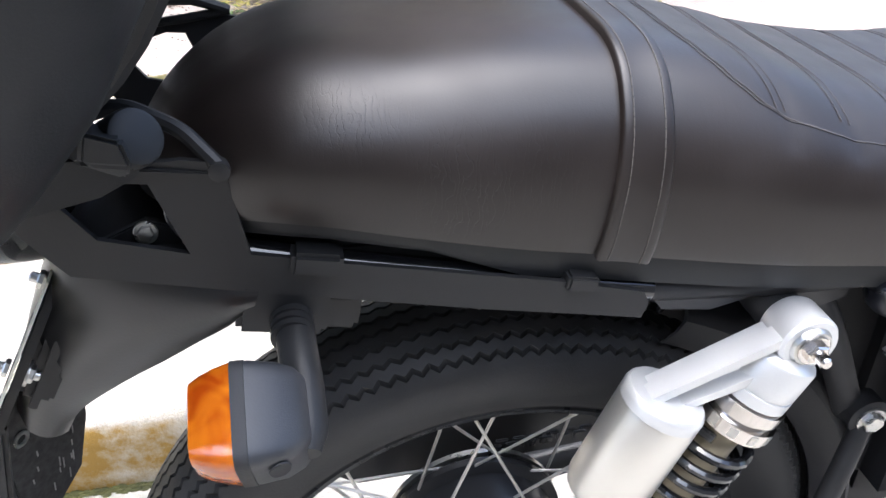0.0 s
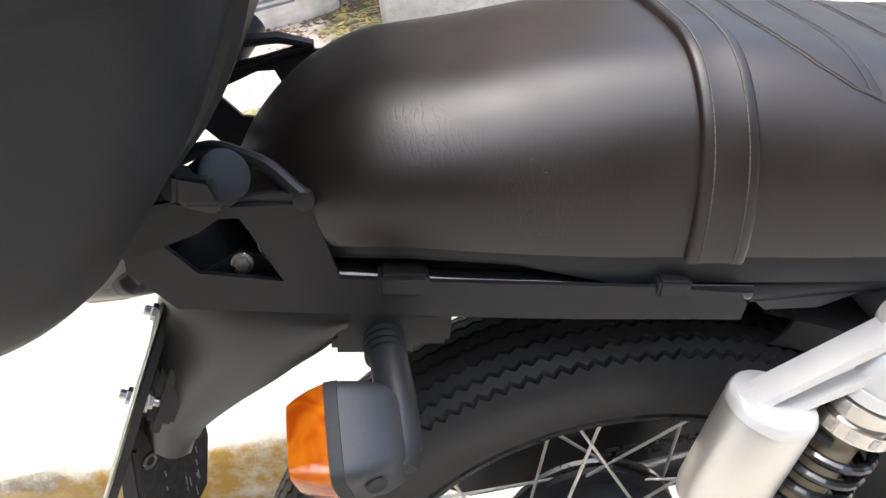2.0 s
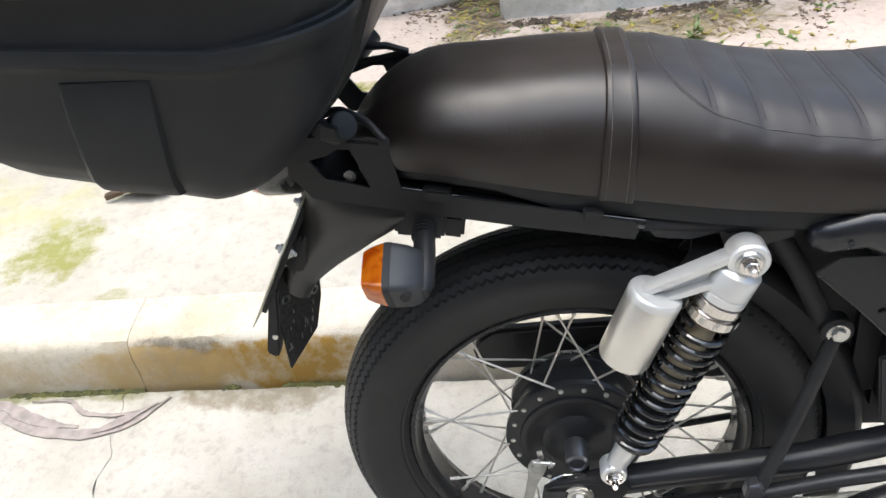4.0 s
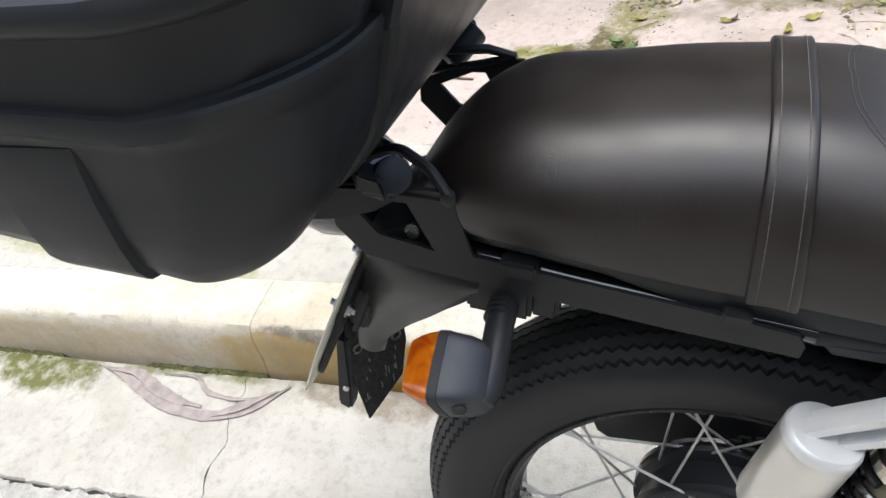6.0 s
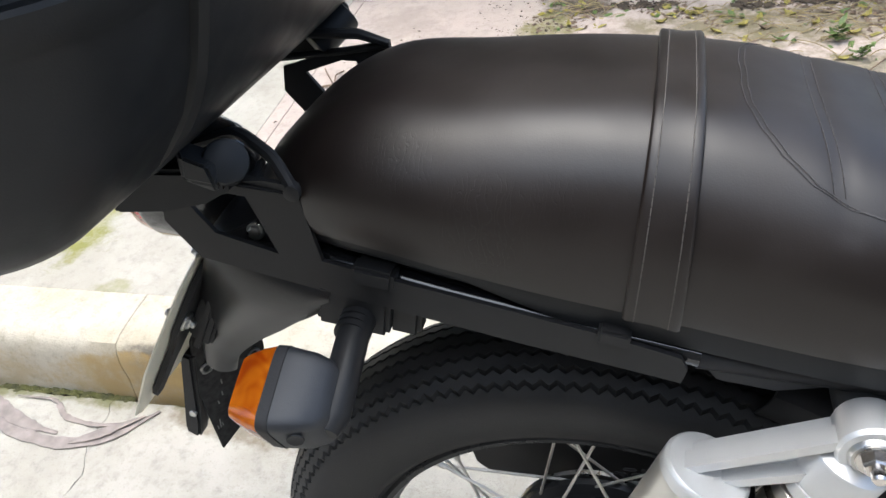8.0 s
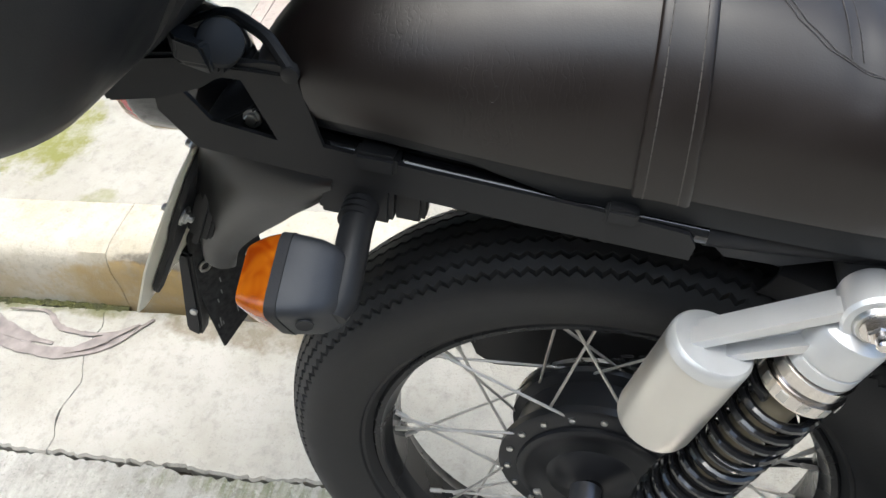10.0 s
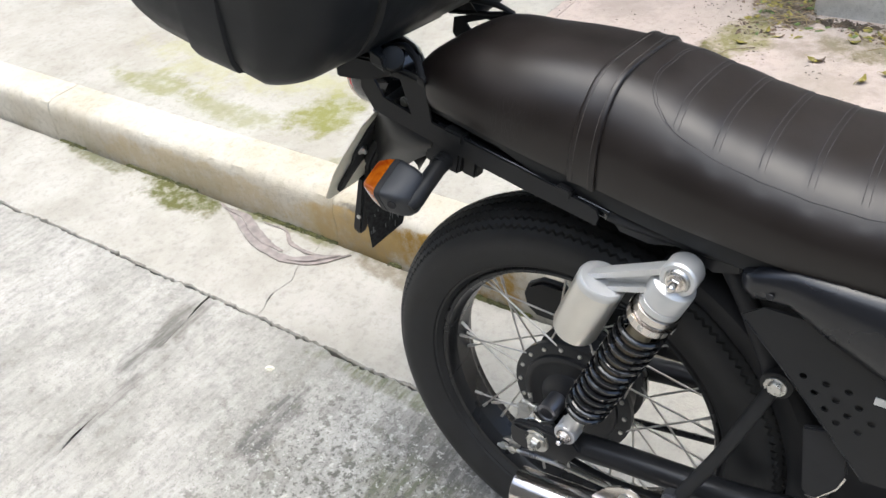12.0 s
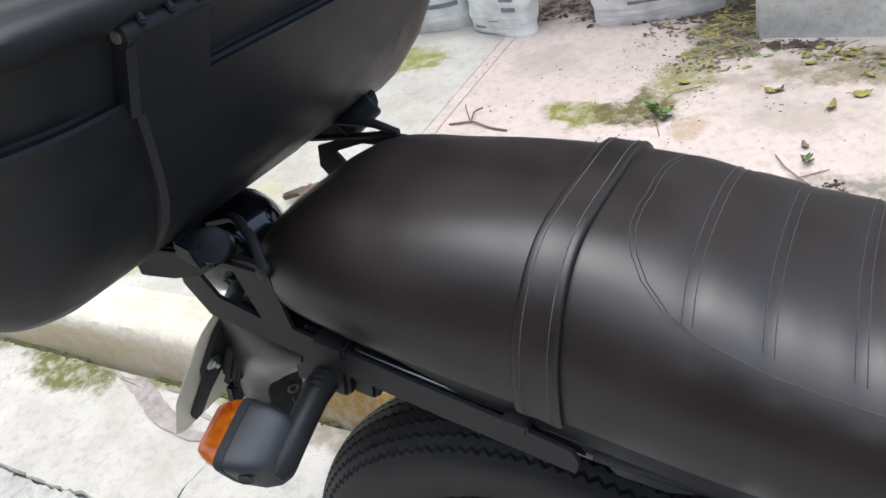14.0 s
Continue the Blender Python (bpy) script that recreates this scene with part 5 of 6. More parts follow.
# brake lever, rod and return spring
M_ARM = material("dull painted steel", (0.36, 0.35, 0.32), 0.5, 0.3, 0.2, 60, 0.1, 400)
ARM_Y = -0.064
brake = part("brake_arm", prism([(-0.044, 0.291), (-0.052, 0.298), (-0.064, 0.295), (-0.070, 0.284), (-0.072, 0.262), (-0.080, 0.225), (-0.094, 0.180), (-0.092, 0.168), (-0.083, 0.164), (-0.075, 0.170), (-0.070, 0.205), (-0.060, 0.245), (-0.048, 0.268), (-0.043, 0.280)], "xz", ARM_Y, ARM_Y + 0.006, 0.0015), M_ARM, bike, "worn silver brake arm")
part("cam_shaft", lathe([(0, 0.009), (0.004, 0.0088), (0.0052, 0.007), (0.0056, 0.001)], (-0.057, ARM_Y + 0.002, 0.282), -Y, 20), M_ARM, brake, "greenish cam shaft end")
part("wear_pointer", prism([(-0.0535, 0.290), (-0.0555, 0.309), (-0.0475, 0.311), (-0.0455, 0.292)], "xz", ARM_Y + 0.007, ARM_Y + 0.010, 0.0008), M_ZINC, brake, "zinc wear pointer")
part("pinch_bolt", join(lathe([(0, 0.0035), (0.026, 0.0035)], (-0.062, ARM_Y + 0.002, 0.293), (1, 0, -0.15), 12), hexnut((-0.039, ARM_Y + 0.002, 0.2895), (1, 0, -0.15), 0.0062, 0.006, 0.0075, 0.003)), M_ZINC, brake, "zinc pinch bolt")
part("arm_pin", lathe([(-0.008, 0.005), (-0.007, 0.0082), (0.010, 0.0082), (0.011, 0.005)], (-0.0835, ARM_Y, 0.173), Y, 18), M_ZINC, brake, "zinc brake rod pin")
part("clevis_fork", prism([(-0.104, 0.186), (-0.094, 0.193), (-0.076, 0.194), (-0.072, 0.188), (-0.092, 0.184)], "xz", ARM_Y - 0.003, ARM_Y + 0.004, 0.0008), M_ZINC, brake, "bent zinc spring tab")
pipe("brake_rod", [(-0.116, ARM_Y, 0.163), (0.0, ARM_Y - 0.008, 0.190), (0.22, -0.09, 0.218), (0.42, -0.09, 0.24)], 0.0032, M_ZINC, bike, "zinc brake rod", 8)
spring = [Vector((-0.066 + 0.062 * k / 180, ARM_Y - 0.003, 0.1755 + 0.0125 * k / 180)) + Vector((0, math.cos(2 * math.pi * k / 10), math.sin(2 * math.pi * k / 10))) * 0.0055 for k in range(181)]
part("return_spring", tube(spring, 0.0009, 5), M_DULL, bike, "thin brake return spring")
part("adjuster_nut", hexnut((-0.097, ARM_Y, 0.1675), (-1, 0, -0.2), 0.0065, 0.013), M_ZINC, bike)
axle = part("axle_nut", hexnut((0.002, -0.094, 0.288), -Y, 0.0105, 0.010, 0.0165, 0.012), M_ZINC, bike, "zinc axle nut on a wide washer")
part("split_ring", lathe([(0.003, 0.0085), (0.005, 0.0085), (0.005, 0.0068), (0.003, 0.0068)], (0.002, -0.102, 0.288), -Y, 20, closed=True), M_DULL, axle)
pipe("adjuster_loop", [(-0.040, -0.098, 0.272), (-0.036, -0.099, 0.296), (-0.018, -0.099, 0.306), (-0.006, -0.098, 0.304)], 0.0024, M_ZINC, bike, "bent zinc chain adjuster wire", 8)
part("brake_stay", tube(bend([(-0.02, -0.074, 0.23), (0.10, -0.085, 0.225), (0.30, -0.09, 0.26)], 4), 0.006, 10, flat=0.5), M_BLACK, bike, "black brake stay")
part("cam_tube", lathe([(0.0, 0.0165), (0.036, 0.0165), (0.038, 0.012), (0.036, 0.010)], (0.002, -0.058, 0.323), -Y, 24), M_DULL, bike, "turned alloy brake spigot")
part("axle_nut", join(lathe([(-0.002, 0.0200), (0.0, 0.0212), (0.0025, 0.0212), (0.003, 0.0195), (0.003, 0.008)], (0, -0.1215, 0.289), -Y, 36), hexnut((0, -0.1248, 0.289), -Y, 0.0108, 0.011, 0.0155, 0.006)), M_ZINC, bike, "zinc axle nut on its washer")
part("axle", tube([(0, -0.120, 0.289), (0, 0.125, 0.30)], 0.0085, 14), M_ZINC, bike)
part("chain_adjuster", block((0.03, 0.004, 0.03), pose(-0.026, -0.1225, 0.289), 0.003), M_SEMI, bike)
# silencer
E0, E1 = Vector((0.004, -0.187, 0.2535)), Vector((0.60, -0.157, 0.275))
ED = (E1 - E0).normalized()
mf = part("silencer", lathe([(0.004, 0.0245), (0.0, 0.0285), (0.0015, 0.0308), (0.004, 0.0312), (0.03, 0.0320), (0.10, 0.0342), (0.150, 0.0355), (0.152, 0.0372), (0.162, 0.0372), (0.164, 0.0358), (0.205, 0.0362), (0.216, 0.032), (0.222, 0.020)], E0, ED, 48), M_CHROME, bike, "chromed silencer with a blunt end")
part("silencer_end", lathe([(0.006, 0.0), (0.006, 0.026), (0.010, 0.026)], E0, ED, 32), M_BLACK, mf)
part("silencer_pipe", tube(bend([E0 + ED * 0.21, E0 + ED * 0.27, Vector((0.40, -0.13, 0.275)), Vector((0.62, -0.08, 0.30))], 5), 0.0175, 18), M_RIM, mf, "dark exhaust pipe")
part("silencer_lug", prism([(0.118, 0.288), (0.132, 0.308), (0.146, 0.326), (0.162, 0.337), (0.178, 0.3405), (0.190, 0.337), (0.200, 0.326), (0.207, 0.308), (0.209, 0.285), (0.19, 0.278)], "xz", -0.176, -0.172, 0.001), M_CHROME, mf, "chromed mounting lug with a rounded top")
part("clamp_band", lathe([(0.142, 0.0352), (0.142, 0.0386), (0.182, 0.0392), (0.182, 0.0355)], E0, ED, 40), M_CHROME, mf, "chromed clamp band")
part("bracket_bolt", hexnut((0.175, -0.176, 0.314), -Y, 0.0095, 0.008, 0.0135), M_ZINC, bike, "zinc bolt")
# drive chain on the far side, with its guard
chain = []
a, b = Vector((0.03, 0.061, 0.398)), Vector((0.52, 0.061, 0.40))
for k in range(52):
    p = a.lerp(b, k / 52)
    chain.append(block((0.0150, 0.004, 0.0105), pose(p.x, p.y + (0.003 if k % 2 else -0.003), p.z), 0.0015))
chain.append(tube([(0.0, 0.061, 0.200), (0.26, 0.061, 0.246), (0.52, 0.061, 0.300)], 0.0055, 8))
tagged(part("chain", join(*chain), M_RIM, bike, "oily dark drive chain"), kind="stuff")
part("chain_guard", prism([(-0.145, 0.386), (-0.140, 0.362), (-0.120, 0.346), (0.0, 0.345), (0.36, 0.362), (0.36, 0.430), (-0.110, 0.426), (-0.136, 0.410)], "xz", 0.082, 0.104, 0.006), M_SEMI, bike, "black rounded chain guard")

# ---- cement bags ----
def bag_mesh(w, d, h, seed, lean=0.0, folds=1.0):
    """A filled sack: pillow form, pinched seams at both ends, wrinkled skin."""
    rows = []
    n = 40
    for i in range(29):
        v = i / 28
        z = h * v
        pinch = min(1.0, (0.12 + 0.88 * math.sin(math.pi * min(1, max(0, 0.10 + 0.84 * v))) ** 0.45))
        r = []
        for k in range(n):
            a = 2 * math.pi * k / n
            c, s = math.cos(a), math.sin(a)
            x = w / 2 * math.copysign(abs(c) ** 0.6, c) * (0.93 + 0.07 * pinch)
            y = d / 2 * math.copysign(abs(s) ** 0.75, s) * pinch
            p = Vector((x, y, z))
            q = p * 9 + Vector((seed, seed * 2.1, 0))
            wr = 0.010 * noise.noise(q) + folds * 0.008 * noise.noise(Vector((q.x * 0.5, q.y * 0.5, q.z * 5)))
            p += Vector((c, s, 0)) * wr
            p.x += 0.012 * noise.noise((z * 8, seed, 1))
            p.y += lean * z * z
            r.append(p)
        rows.append(r)
    bm = sweep(rows)
    # sewn hem
    return bm


def letters(text, size):
    cu = bpy.data.curves.new("print", "FONT")
    cu.body, cu.size, cu.align_x = text, size, "CENTER"
    ob = bpy.data.objects.new("print", cu)
    scene.collection.objects.link(ob)
    me = bpy.data.meshes.new_from_object(ob.evaluated_get(bpy.context.evaluated_depsgraph_get()))
    bpy.data.objects.remove(ob)
    return me


def wrap_print(me, name, bag, m, body, skin=0.0016):
    """Lays flat print onto the bag's skin: along y onto the nearest face."""
    bpy.context.view_layer.update()
    for v in me.vertices:
        p = m @ v.co
        hit, loc, nor, _ = body.ray_cast(Vector((p.x, p.y - 0.5, p.z)), Vector((0, 1, 0)))
        v.co = loc + nor * skin if hit else p
    me.materials.clear()
    me.materials.append(M_BAGPRINT)
    ob = new(name, me)
    ob.parent = bag
    return ob


def bars_mesh(rows):
    bm = bmesh.new()
    for x0, x1, z0, z1 in rows:
        k = max(1, int((x1 - x0) / 0.012))
        for i in range(k):
            a, c = x0 + (x1 - x0) * i / k, x0 + (x1 - x0) * (i + 1) / k
            bm.faces.new([bm.verts.new(p) for p in ((a, 0, z0), (c, 0, z0), (c, 0, z1), (a, 0, z1))])
    me = bpy.data.meshes.new("bars")
    bm.to_mesh(me)
    bm.free()
    return me


def cement_bag(x, y, w, d, h, seed, rz, label, lean=0.0, tilt=0.0):
    bag = tagged(new("cement_bag"), label, "cement bag", "cement bags by the gate")
    body = part("sack", bag_mesh(w, d, h, seed, lean), M_BAG, bag, "", 1.2)
    bag.matrix_world = pose(x, y, Z_PAVE - 0.004, tilt, 0, rz)
    hem = part("hem", prism([(-w * 0.46, h - 0.004), (w * 0.46, h - 0.004), (w * 0.45, h + 0.03), (-w * 0.45, h + 0.03)], "xz", lean * h * h - 0.004, lean * h * h + 0.004, 0.001), M_BAG, bag)
    return bag, body


STAND = Matrix(((1, 0, 0, 0), (0, 0, 0, 0), (0, 1, 0, 0), (0, 0, 0, 1)))
bag3, sack3 = cement_bag(-0.490, 2.165, 0.43, 0.19, 0.56, 3.1, 13, "white woven cement bag with grey print, standing full", 0.10)
for text, size, x, z in (("ADVANCED", 0.040, 0.06, 0.285), ("PORTLAND WITH", 0.021, 0.02, 0.212), ("CEMENT", 0.021, 0.06, 0.184), ("BLENDED CEMENT TYPE", 0.0195, 0.03, 0.156)):
    wrap_print(letters(text, size), "bag_print", bag3, Matrix.Translation((x, 0, z)) @ STAND, sack3)
wrap_print(bars_mesh([(-0.04, 0.0, 0.184, 0.198), (-0.08, 0.10, 0.138, 0.143), (-0.10, 0.13, 0.098, 0.110), (-0.09, 0.06, 0.080, 0.089), (-0.155, -0.152, 0.10, 0.45), (0.165, 0.17, 0.10, 0.45), (-0.12, -0.03, 0.262, 0.268), (-0.12, -0.03, 0.30, 0.31), (-0.12, -0.03, 0.345, 0.355), (0.0, 0.12, 0.345, 0.36), (0.0, 0.12, 0.38, 0.395)]), "bag_print", bag3, Matrix(), sack3)
bag2, sack2 = cement_bag(-1.015, 2.09, 0.27, 0.16, 0.50, 7.7, -14, "white woven cement bag with a broad grey stripe", 0.06)
wrap_print(bars_mesh([(-0.095 + 0.0, -0.045, 0.03, 0.46), (-0.02, 0.02, 0.06, 0.44), (0.04, 0.10, 0.20, 0.215), (0.04, 0.10, 0.25, 0.265), (0.05, 0.10, 0.10, 0.16)]), "bag_print", bag2, Matrix(), sack2)
bag1, sack1 = cement_bag(-1.33, 2.15, 0.30, 0.17, 0.36, 12.4, 10, "slumped white cement bag with grey print", 0.12)
wrap_print(bars_mesh([(-0.10, 0.12, 0.10, 0.118), (-0.08, 0.12, 0.14, 0.165), (-0.06, 0.10, 0.19, 0.20)]), "bag_print", bag1, Matrix(), sack1)
top_bag = tagged(new("cement_bag"), "white cement bag lying across the slumped one", "cement bag", "cement bags by the gate")
part("sack", bag_mesh(0.30, 0.16, 0.46, 21.0, 0.0), M_BAG, top_bag, "", 1.2)
top_bag.matrix_world = pose(-1.09, 2.18, Z_PAVE + 0.44, 0, -90, 6)


# ---- fallen leaves and litter ----
def leaf_mesh(l, w, curl, seed, n=7):
    bm = bmesh.new()
    rows = []
    for i in range(n + 1):
        t = i / n
        half = w / 2 * math.sin(math.pi * min(0.97, t ** 0.8 * 0.97 + 0.015)) ** 0.8
        zc = curl * l * (t - 0.5) ** 2 * 4
        row = []
        for k in (-1, -0.5, 0, 0.5, 1):
            row.append(bm.verts.new((l * (t - 0.5), half * k, zc + abs(k) * half * 0.35 + 0.004 * noise.noise((t * 4, k * 2, seed)))))
        rows.append(row)
    for a, c in zip(rows, rows[1:]):
        for k in range(4):
            bm.faces.new((a[k], a[k + 1], c[k + 1], c[k]))
    ext = bmesh.ops.extrude_face_region(bm, geom=list(bm.faces))
    for v in ext["geom"]:
        if isinstance(v, bmesh.types.BMVert):
            v.co.z += 0.0009
    stalk = tube([(-l * 0.5, 0, curl * l + 0.0005), (-l * 0.62, 0.004, curl * l + 0.002), (-l * 0.75, 0.010, curl * l * 0.5)], 0.0009, 5)
    return join(bm, stalk)


rng = random.Random(5)
LEAVES = [(-0.057, 1.632, 0.06, 0), (0.097, 1.556, 0.065, 1.4), (0.158, 1.617, 0.07, 0.2), (0.057, 1.376, 0.05, 2.0), (-0.283, 2.008, 0.07, 1.0), (-0.161, 1.989, 0.06, 0.6), (-0.291, 1.678, 0.06, 0.1), (0.118, 1.833, 0.07, 0.5), (0.077, 1.854, 0.05, 2.2),
          (0.292, 1.727, 0.07, 0.4), (0.283, 1.794, 0.05, 1.3), (0.400, 1.519, 0.07, 1.5), (0.465, 1.551, 0.06, 0.1), (0.238, 1.752, 0.06, 0.8), (0.166, 1.716, 0.05, 2.6), (-0.036, 1.638, 0.05, 1.1), (0.126, 1.858, 0.06, 0.0), (0.326, 1.659, 0.07, 0.3), (0.36, 1.805, 0.06, 2.4), (0.42, 1.745, 0.06, 1.0), (0.50, 1.685, 0.07, 0.2), (-0.20, 1.865, 0.05, 0.4), (-0.24, 1.785, 0.05, 1.7), (0.21, 1.815, 0.06, 2.0), (0.55, 1.785, 0.06, 0.9), (0.02, 1.785, 0.05, 0.1)]
for i, (x, y, l, a) in enumerate(LEAVES):
    mt = (M_LEAF, M_LEAF, M_LEAF, M_DRY, M_LEAF, M_GREEN)[i % 6]
    what = {M_LEAF: "yellow fallen leaf lying on the pavement", M_DRY: "dry brown curled leaf on the pavement", M_GREEN: "green fallen leaf on the pavement"}[mt]
    lf = tagged(part("fallen_leaf", leaf_mesh(l * 0.66, l * 0.66 * rng.uniform(0.38, 0.55), rng.uniform(0.08, 0.28), i * 3.3), mt), what, "leaf", "fallen leaves on the pavement")
    lf.matrix_world = pose(x, y, Z_PAVE + 0.003, rng.uniform(-14, 14), rng.uniform(-10, 10), math.degrees(a))


def litter(count, seed, boxes, size, mats_label, mat, name):
    r = random.Random(seed)
    vs, fs = [], []
    for _ in range(count):
        x0, x1, y0, y1 = r.choice(boxes)
        x, y = r.uniform(x0, x1), r.uniform(y0, y1)
        if noise.noise((x * 6, y * 6, seed)) < -0.05:
            continue
        s = size * r.uniform(0.4, 1.5)
        a = r.uniform(0, 6.28)
        c, q = math.cos(a), math.sin(a)
        h = s * r.uniform(0.1, 0.5)
        base = len(vs)
        for dx, dy, dz in ((-1, -0.4, 0), (1, -0.3, h), (0.8, 0.5, h * 0.4), (-0.7, 0.4, 0.1 * h), (0, 0, h * 1.3)):
            vs.append((x + s * (dx * c - dy * q), y + s * (dx * q + dy * c), Z_PAVE + 0.001 + dz))
        fs += [(base, base + 1, base + 4), (base + 1, base + 2, base + 4), (base + 2, base + 3, base + 4), (base + 3, base, base + 4), (base + 3, base + 2, base + 1, base)]
    me = bpy.data.meshes.new(name)
    me.from_pydata(vs, [], fs)
    me.materials.append(mat)
    return tagged(new(name, me), mats_label, "litter", kind="stuff")


WALLFOOT = [(-0.15, 1.0, 1.745, 1.935), (-0.15, 1.0, 1.805, 1.925), (-0.35, -0.12, 1.745, 2.185), (-0.5, -0.1, 1.975, 2.235), (0.2, 0.9, 1.525, 1.835)]
litter(1700, 2, WALLFOOT, 0.0075, "crumbled brown leaf litter along the wall foot", M_DRY, "leaf_litter")
litter(220, 4, WALLFOOT, 0.012, "small yellow leaf scraps along the wall foot", M_LEAF, "leaf_scraps")
litter(160, 6, WALLFOOT, 0.012, "small green leaf scraps by the wall", M_GREEN, "green_scraps")
litter(700, 8, [(-1.0, 0.9, 1.15, 1.9), (-0.6, 0.0, 1.5, 2.0)], 0.0038, "dark grit scattered over the pavement", M_EARTH, "grit")
litter(500, 9, [(-0.95, 0.0, 2.075, 2.385)], 0.010, "dark soil and debris behind the bags", M_EARTH, "soil_crumbs")
for i, (x, y) in enumerate(((-0.05, 1.905), (0.28, 1.88), (0.131, 1.19))):
    r = random.Random(40 + i)
    lumps = []
    for _ in range(90):
        a, d, q = r.uniform(0, 6.28), 0.055 * r.random() ** 0.7, r.uniform(0.002, 0.009)
        lumps.append(block((q, q * r.uniform(0.6, 1.1), q * 0.7), pose(d * math.cos(a), 0.6 * d * math.sin(a), q * 0.3, r.uniform(-40, 40), r.uniform(-40, 40), r.uniform(0, 180)), q * 0.2))
    clod = tagged(part("soil_clod", join(*lumps), M_EARTH), "dark crumbly heap of soil on the pavement", "soil", "heaps of soil")
    clod.matrix_world = pose(x, y, Z_PAVE - 0.002, 0, 0, 40 * i)


def stalks(count, seed, boxes):
    """Loose dry stalks lying over one another."""
    r = random.Random(seed)
    vs, fs = [], []
    for _ in range(count):
        x0, x1, y0, y1 = r.choice(boxes)
        x, y, a, length = r.uniform(x0, x1), r.uniform(y0, y1), r.uniform(-0.9, 0.9), r.uniform(0.03, 0.13)
        bow, lift, w = r.uniform(-0.25, 0.25), r.uniform(0.002, 0.016), r.uniform(0.0007, 0.0015)
        base = len(vs)
        for k in range(5):
            t = k / 4
            d = a + bow * (t - 0.5) * 2
            px, py = x + length * t * math.cos(d), y + length * t * math.sin(d)
            pz = Z_PAVE + 0.002 + lift * math.sin(math.pi * t)
            vs += [(px - w * math.sin(d), py + w * math.cos(d), pz), (px + w * math.sin(d), py - w * math.cos(d), pz), (px, py, pz + 1.6 * w)]
        for k in range(4):
            p = base + 3 * k
            for i, j in ((0, 1), (1, 2), (2, 0)):
                fs.append((p + i, p + j, p + 3 + j, p + 3 + i))
    me = bpy.data.meshes.new("dry_stalks")
    me.from_pydata(vs, [], fs)
    me.materials.append(M_STRAW)
    return tagged(new("dry_stalks", me), "pale dry leaf stalks strewn by the wall", "litter", kind="stuff")


stalks(150, 12, [(0.05, 0.7, 1.675, 1.895), (0.2, 0.65, 1.525, 1.855), (-0.35, -0.1, 1.825, 2.135)])
litter(260, 14, [(-0.12, 1.0, 1.860, 1.920), (-0.12, 1.0, 1.875, 1.920), (-0.55, -0.12, 2.105, 2.335)], 0.016, "crumbled dark soil along the wall foot", M_EARTH, "wall_soil")


def weed(x, y, s, k, seed):
    r = random.Random(seed)
    w = tagged(new("weed"), "small green weed growing from a pavement crack", "weed", "weeds in the pavement")
    for i in range(k):
        ob = part("leaf", leaf_mesh(s * r.uniform(0.7, 1.2), s * 0.4, 0.15, i), M_GREEN, w)
        a = r.uniform(0, 360)
        ob.matrix_basis = pose(0.5 * s * math.cos(radians(a)), 0.5 * s * math.sin(radians(a)), 0.006 + 0.004 * i, r.uniform(-15, 15), -r.uniform(5, 40), a)
    w.matrix_world = pose(x, y, Z_PAVE)
    return w


weed(-0.313, 1.500, 0.045, 9, 1)
weed(0.46, 1.65, 0.034, 12, 2)
weed(0.50, 1.55, 0.030, 9, 3)
weed(0.07, 1.30, 0.022, 6, 4)


def twig(pts, r, branches, name="twig", label="", cat="twig"):
    t = tagged(part(name, join(tube(bend(pts, 3), [r] * len(bend(pts, 3)), 6), *[tube(bend(p, 3), r * 0.65, 5) for p in branches]), M_DRY), label, cat, "twigs on the pavement")
    return t


z = Z_PAVE + 0.004
twig([(-0.926, 1.430, z), (-0.85, 1.445, z + 0.004), (-0.79, 1.418, z), (-0.726, 1.405, z)], 0.0032, [[(-0.86, 1.443, z), (-0.90, 1.50, z + 0.01), (-0.925, 1.545, z)], [(-0.86, 1.443, z), (-0.875, 1.50, z + 0.004), (-0.86, 1.53, z)]], label="dry brown forked twig on the pavement")
twig([(0.44, 1.40, z), (0.50, 1.46, z + 0.01), (0.56, 1.55, z), (0.60, 1.60, z)], 0.002, [[(0.50, 1.46, z + 0.008), (0.55, 1.47, z), (0.60, 1.46, z)]], label="thin bent dry twig among leaves")
twig([(0.10, 1.20, z), (0.03, 1.27, z + 0.006), (0.0, 1.33, z)], 0.0018, [[(0.06, 1.24, z), (0.12, 1.28, z)]], label="thin dry twig on the pavement")
twig([(-0.29, 1.40, z), (-0.33, 1.50, z + 0.012), (-0.31, 1.60, z + 0.01), (-0.24, 1.66, z)], 0.0012, [], label="thin curved stalk arching over moss")

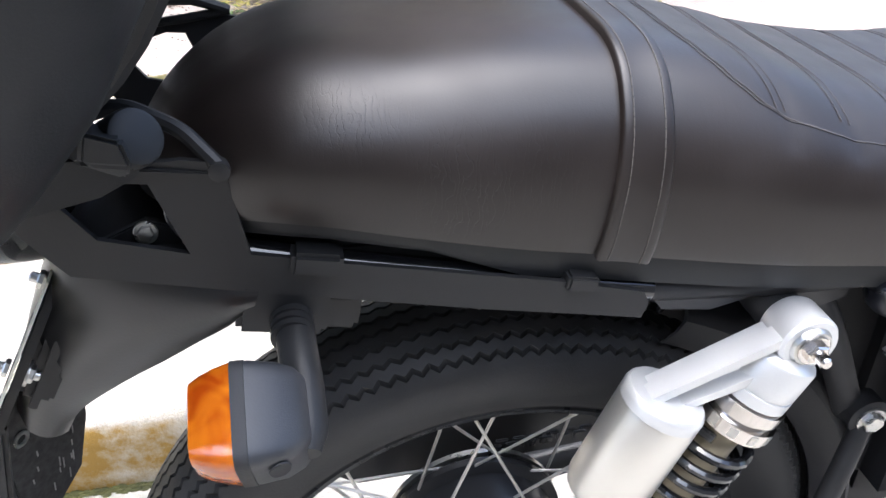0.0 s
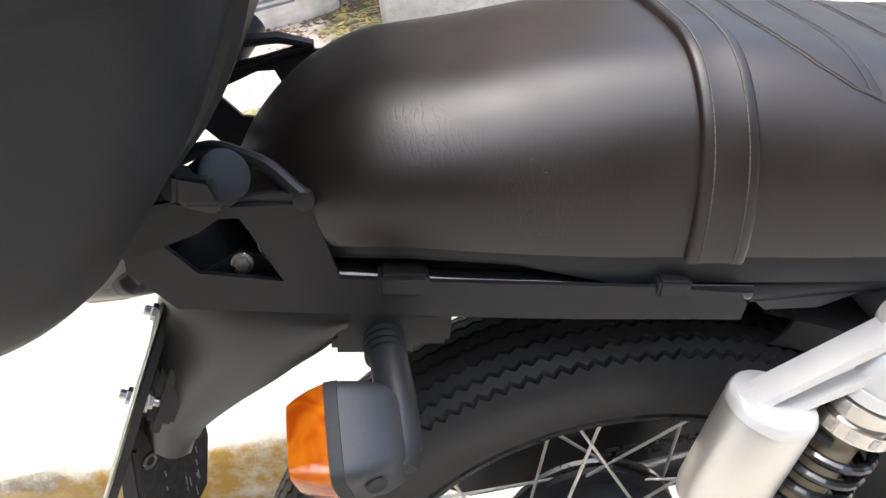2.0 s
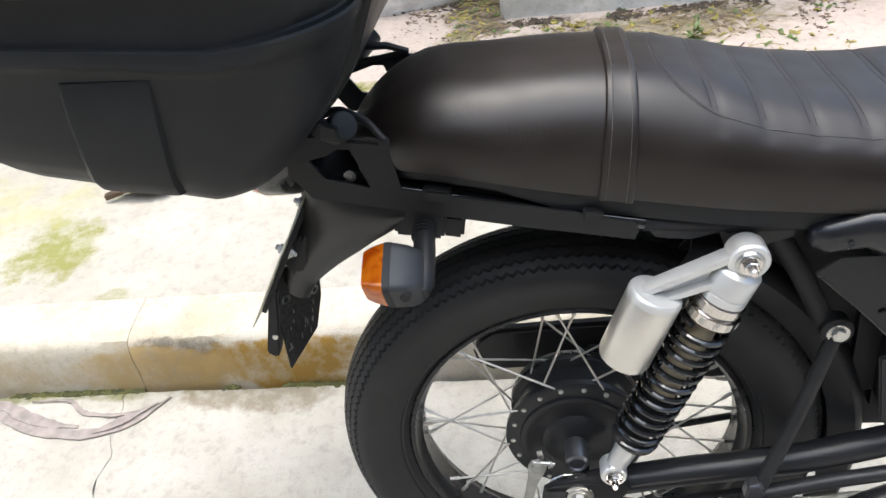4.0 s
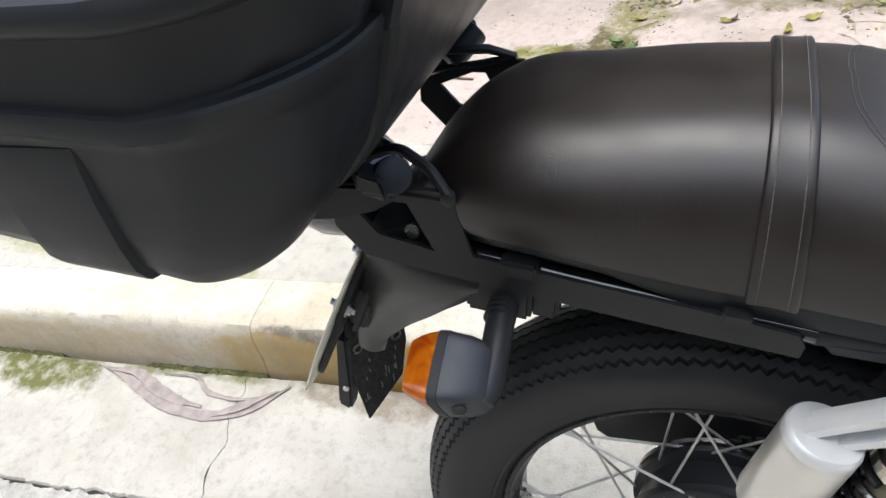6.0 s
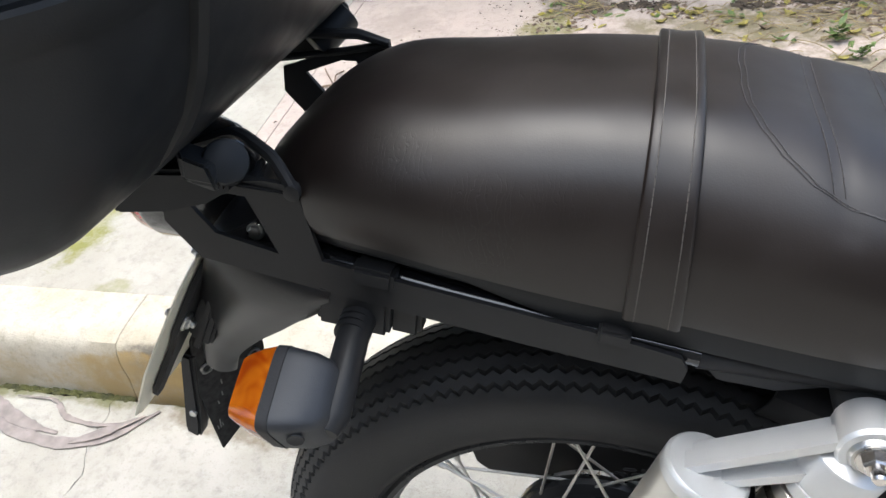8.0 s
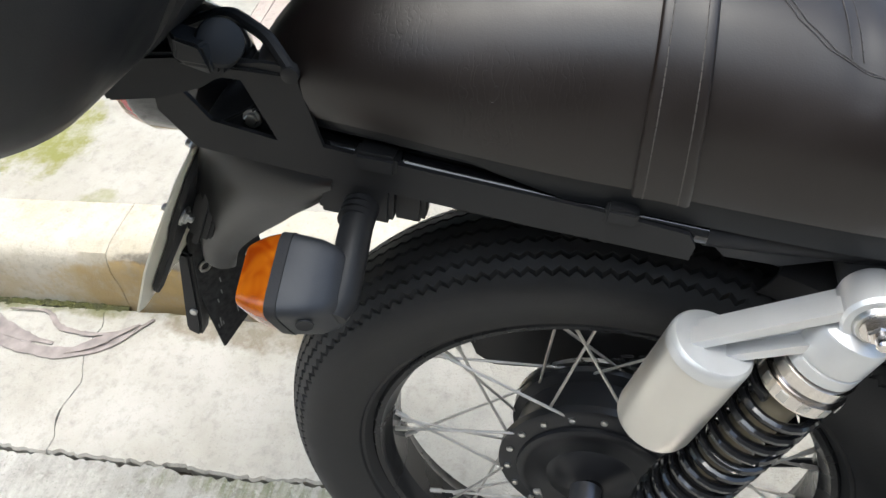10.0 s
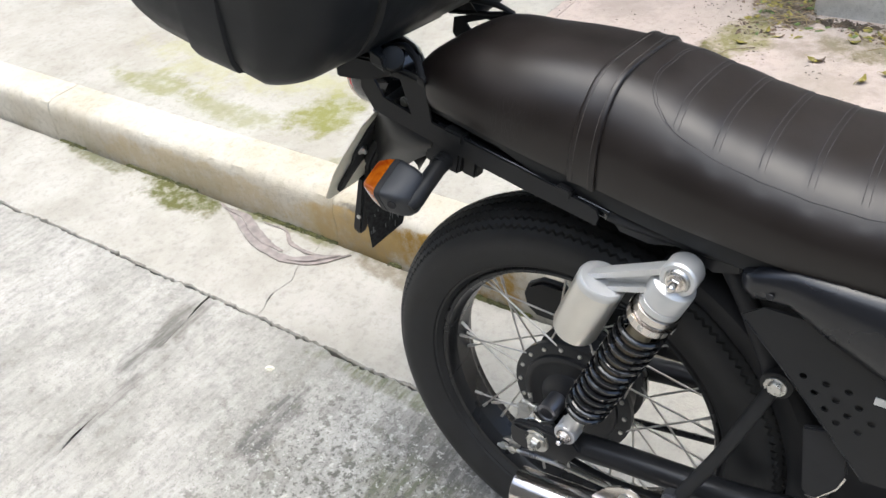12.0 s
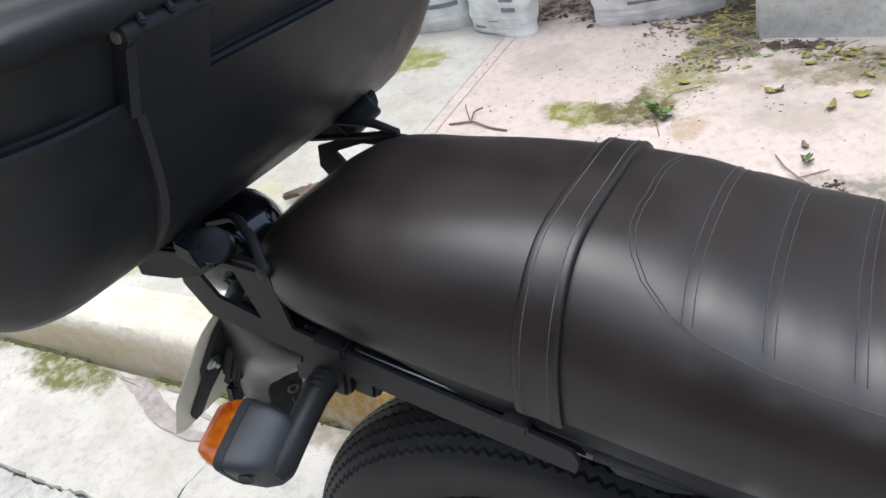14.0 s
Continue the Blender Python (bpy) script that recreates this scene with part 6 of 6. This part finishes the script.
# dry husk in the gutter and a curled leaf on the pavement
def ribbon(pts, w, seed, thick=0.002, ripple=0.008):
    pts = bend([Vector(p) for p in pts], 6, 0.45)
    rows = []
    for i, p in enumerate(pts):
        d = (pts[min(i + 1, len(pts) - 1)] - pts[max(i - 1, 0)]).normalized()
        s = d.cross(Vector((0, 0, 1))).normalized()
        t = i / (len(pts) - 1)
        ww = w * (0.25 + math.sin(math.pi * min(1, t * 1.02)) ** 0.6) * (1 + 0.5 * noise.noise((i * 0.7, seed, 0)))
        ring = []
        for k in (-1, -0.5, 0, 0.5, 1):
            ring.append(p + s * ww * k + Vector((0, 0, 0.003 + ripple * abs(k) ** 1.5 + ripple * 0.6 * noise.noise((i * 0.9, k * 2, seed)))))
        rows.append(ring + [q - Vector((0, 0, thick)) for q in ring[::-1]])
    return sweep(rows)


zr = Z_ROAD + 0.0015
husk = tagged(part("dry_husk", join(ribbon([(-1.46, 0.415, zr), (-1.33, 0.375, zr), (-1.22, 0.322, zr), (-1.08, 0.300, zr), (-0.97, 0.330, zr), (-0.905, 0.405, zr)], 0.011, 3, 0.0015, 0.0018), ribbon([(-1.42, 0.40, zr + 0.002), (-1.32, 0.40, zr + 0.003), (-1.25, 0.36, zr + 0.002), (-1.17, 0.335, zr), (-1.10, 0.327, zr)], 0.012, 13, 0.0015, 0.0018), ribbon([(-1.25, 0.402, zr + 0.003), (-1.15, 0.405, zr + 0.002), (-1.11, 0.365, zr), (-1.02, 0.352, zr + 0.002), (-0.95, 0.372, zr)], 0.005, 8, 0.0015, 0.0015), ribbon([(-1.06, 0.308, zr), (-1.0, 0.335, zr + 0.004), (-0.93, 0.39, zr)], 0.010, 5, 0.0015, 0.0018)), M_HUSK, None, "", 1.0), "torn brown dried palm husk lying in the gutter", "plant debris")
curl = tagged(part("curled_leaf", join(ribbon([(-1.25, 1.00, Z_PAVE + 0.004), (-1.17, 1.02, Z_PAVE + 0.02), (-1.09, 1.015, Z_PAVE + 0.012), (-1.02, 1.04, Z_PAVE + 0.004)], 0.022, 4, 0.0015, 0.018), ribbon([(-1.22, 1.03, Z_PAVE + 0.004), (-1.13, 1.05, Z_PAVE + 0.022), (-1.03, 1.03, Z_PAVE + 0.006)], 0.014, 9, 0.0015, 0.014)), M_DRY, None, "", 1.0), "large brown curled dry leaf on the pavement", "leaf")
pebble = tagged(part("pebble", block((0.022, 0.014, 0.010), pose(-0.81, -0.013, Z_ROAD + 0.004, 5, 8, 30), 0.004), M_PLATE), "small pale stone chip on the road", "stone")
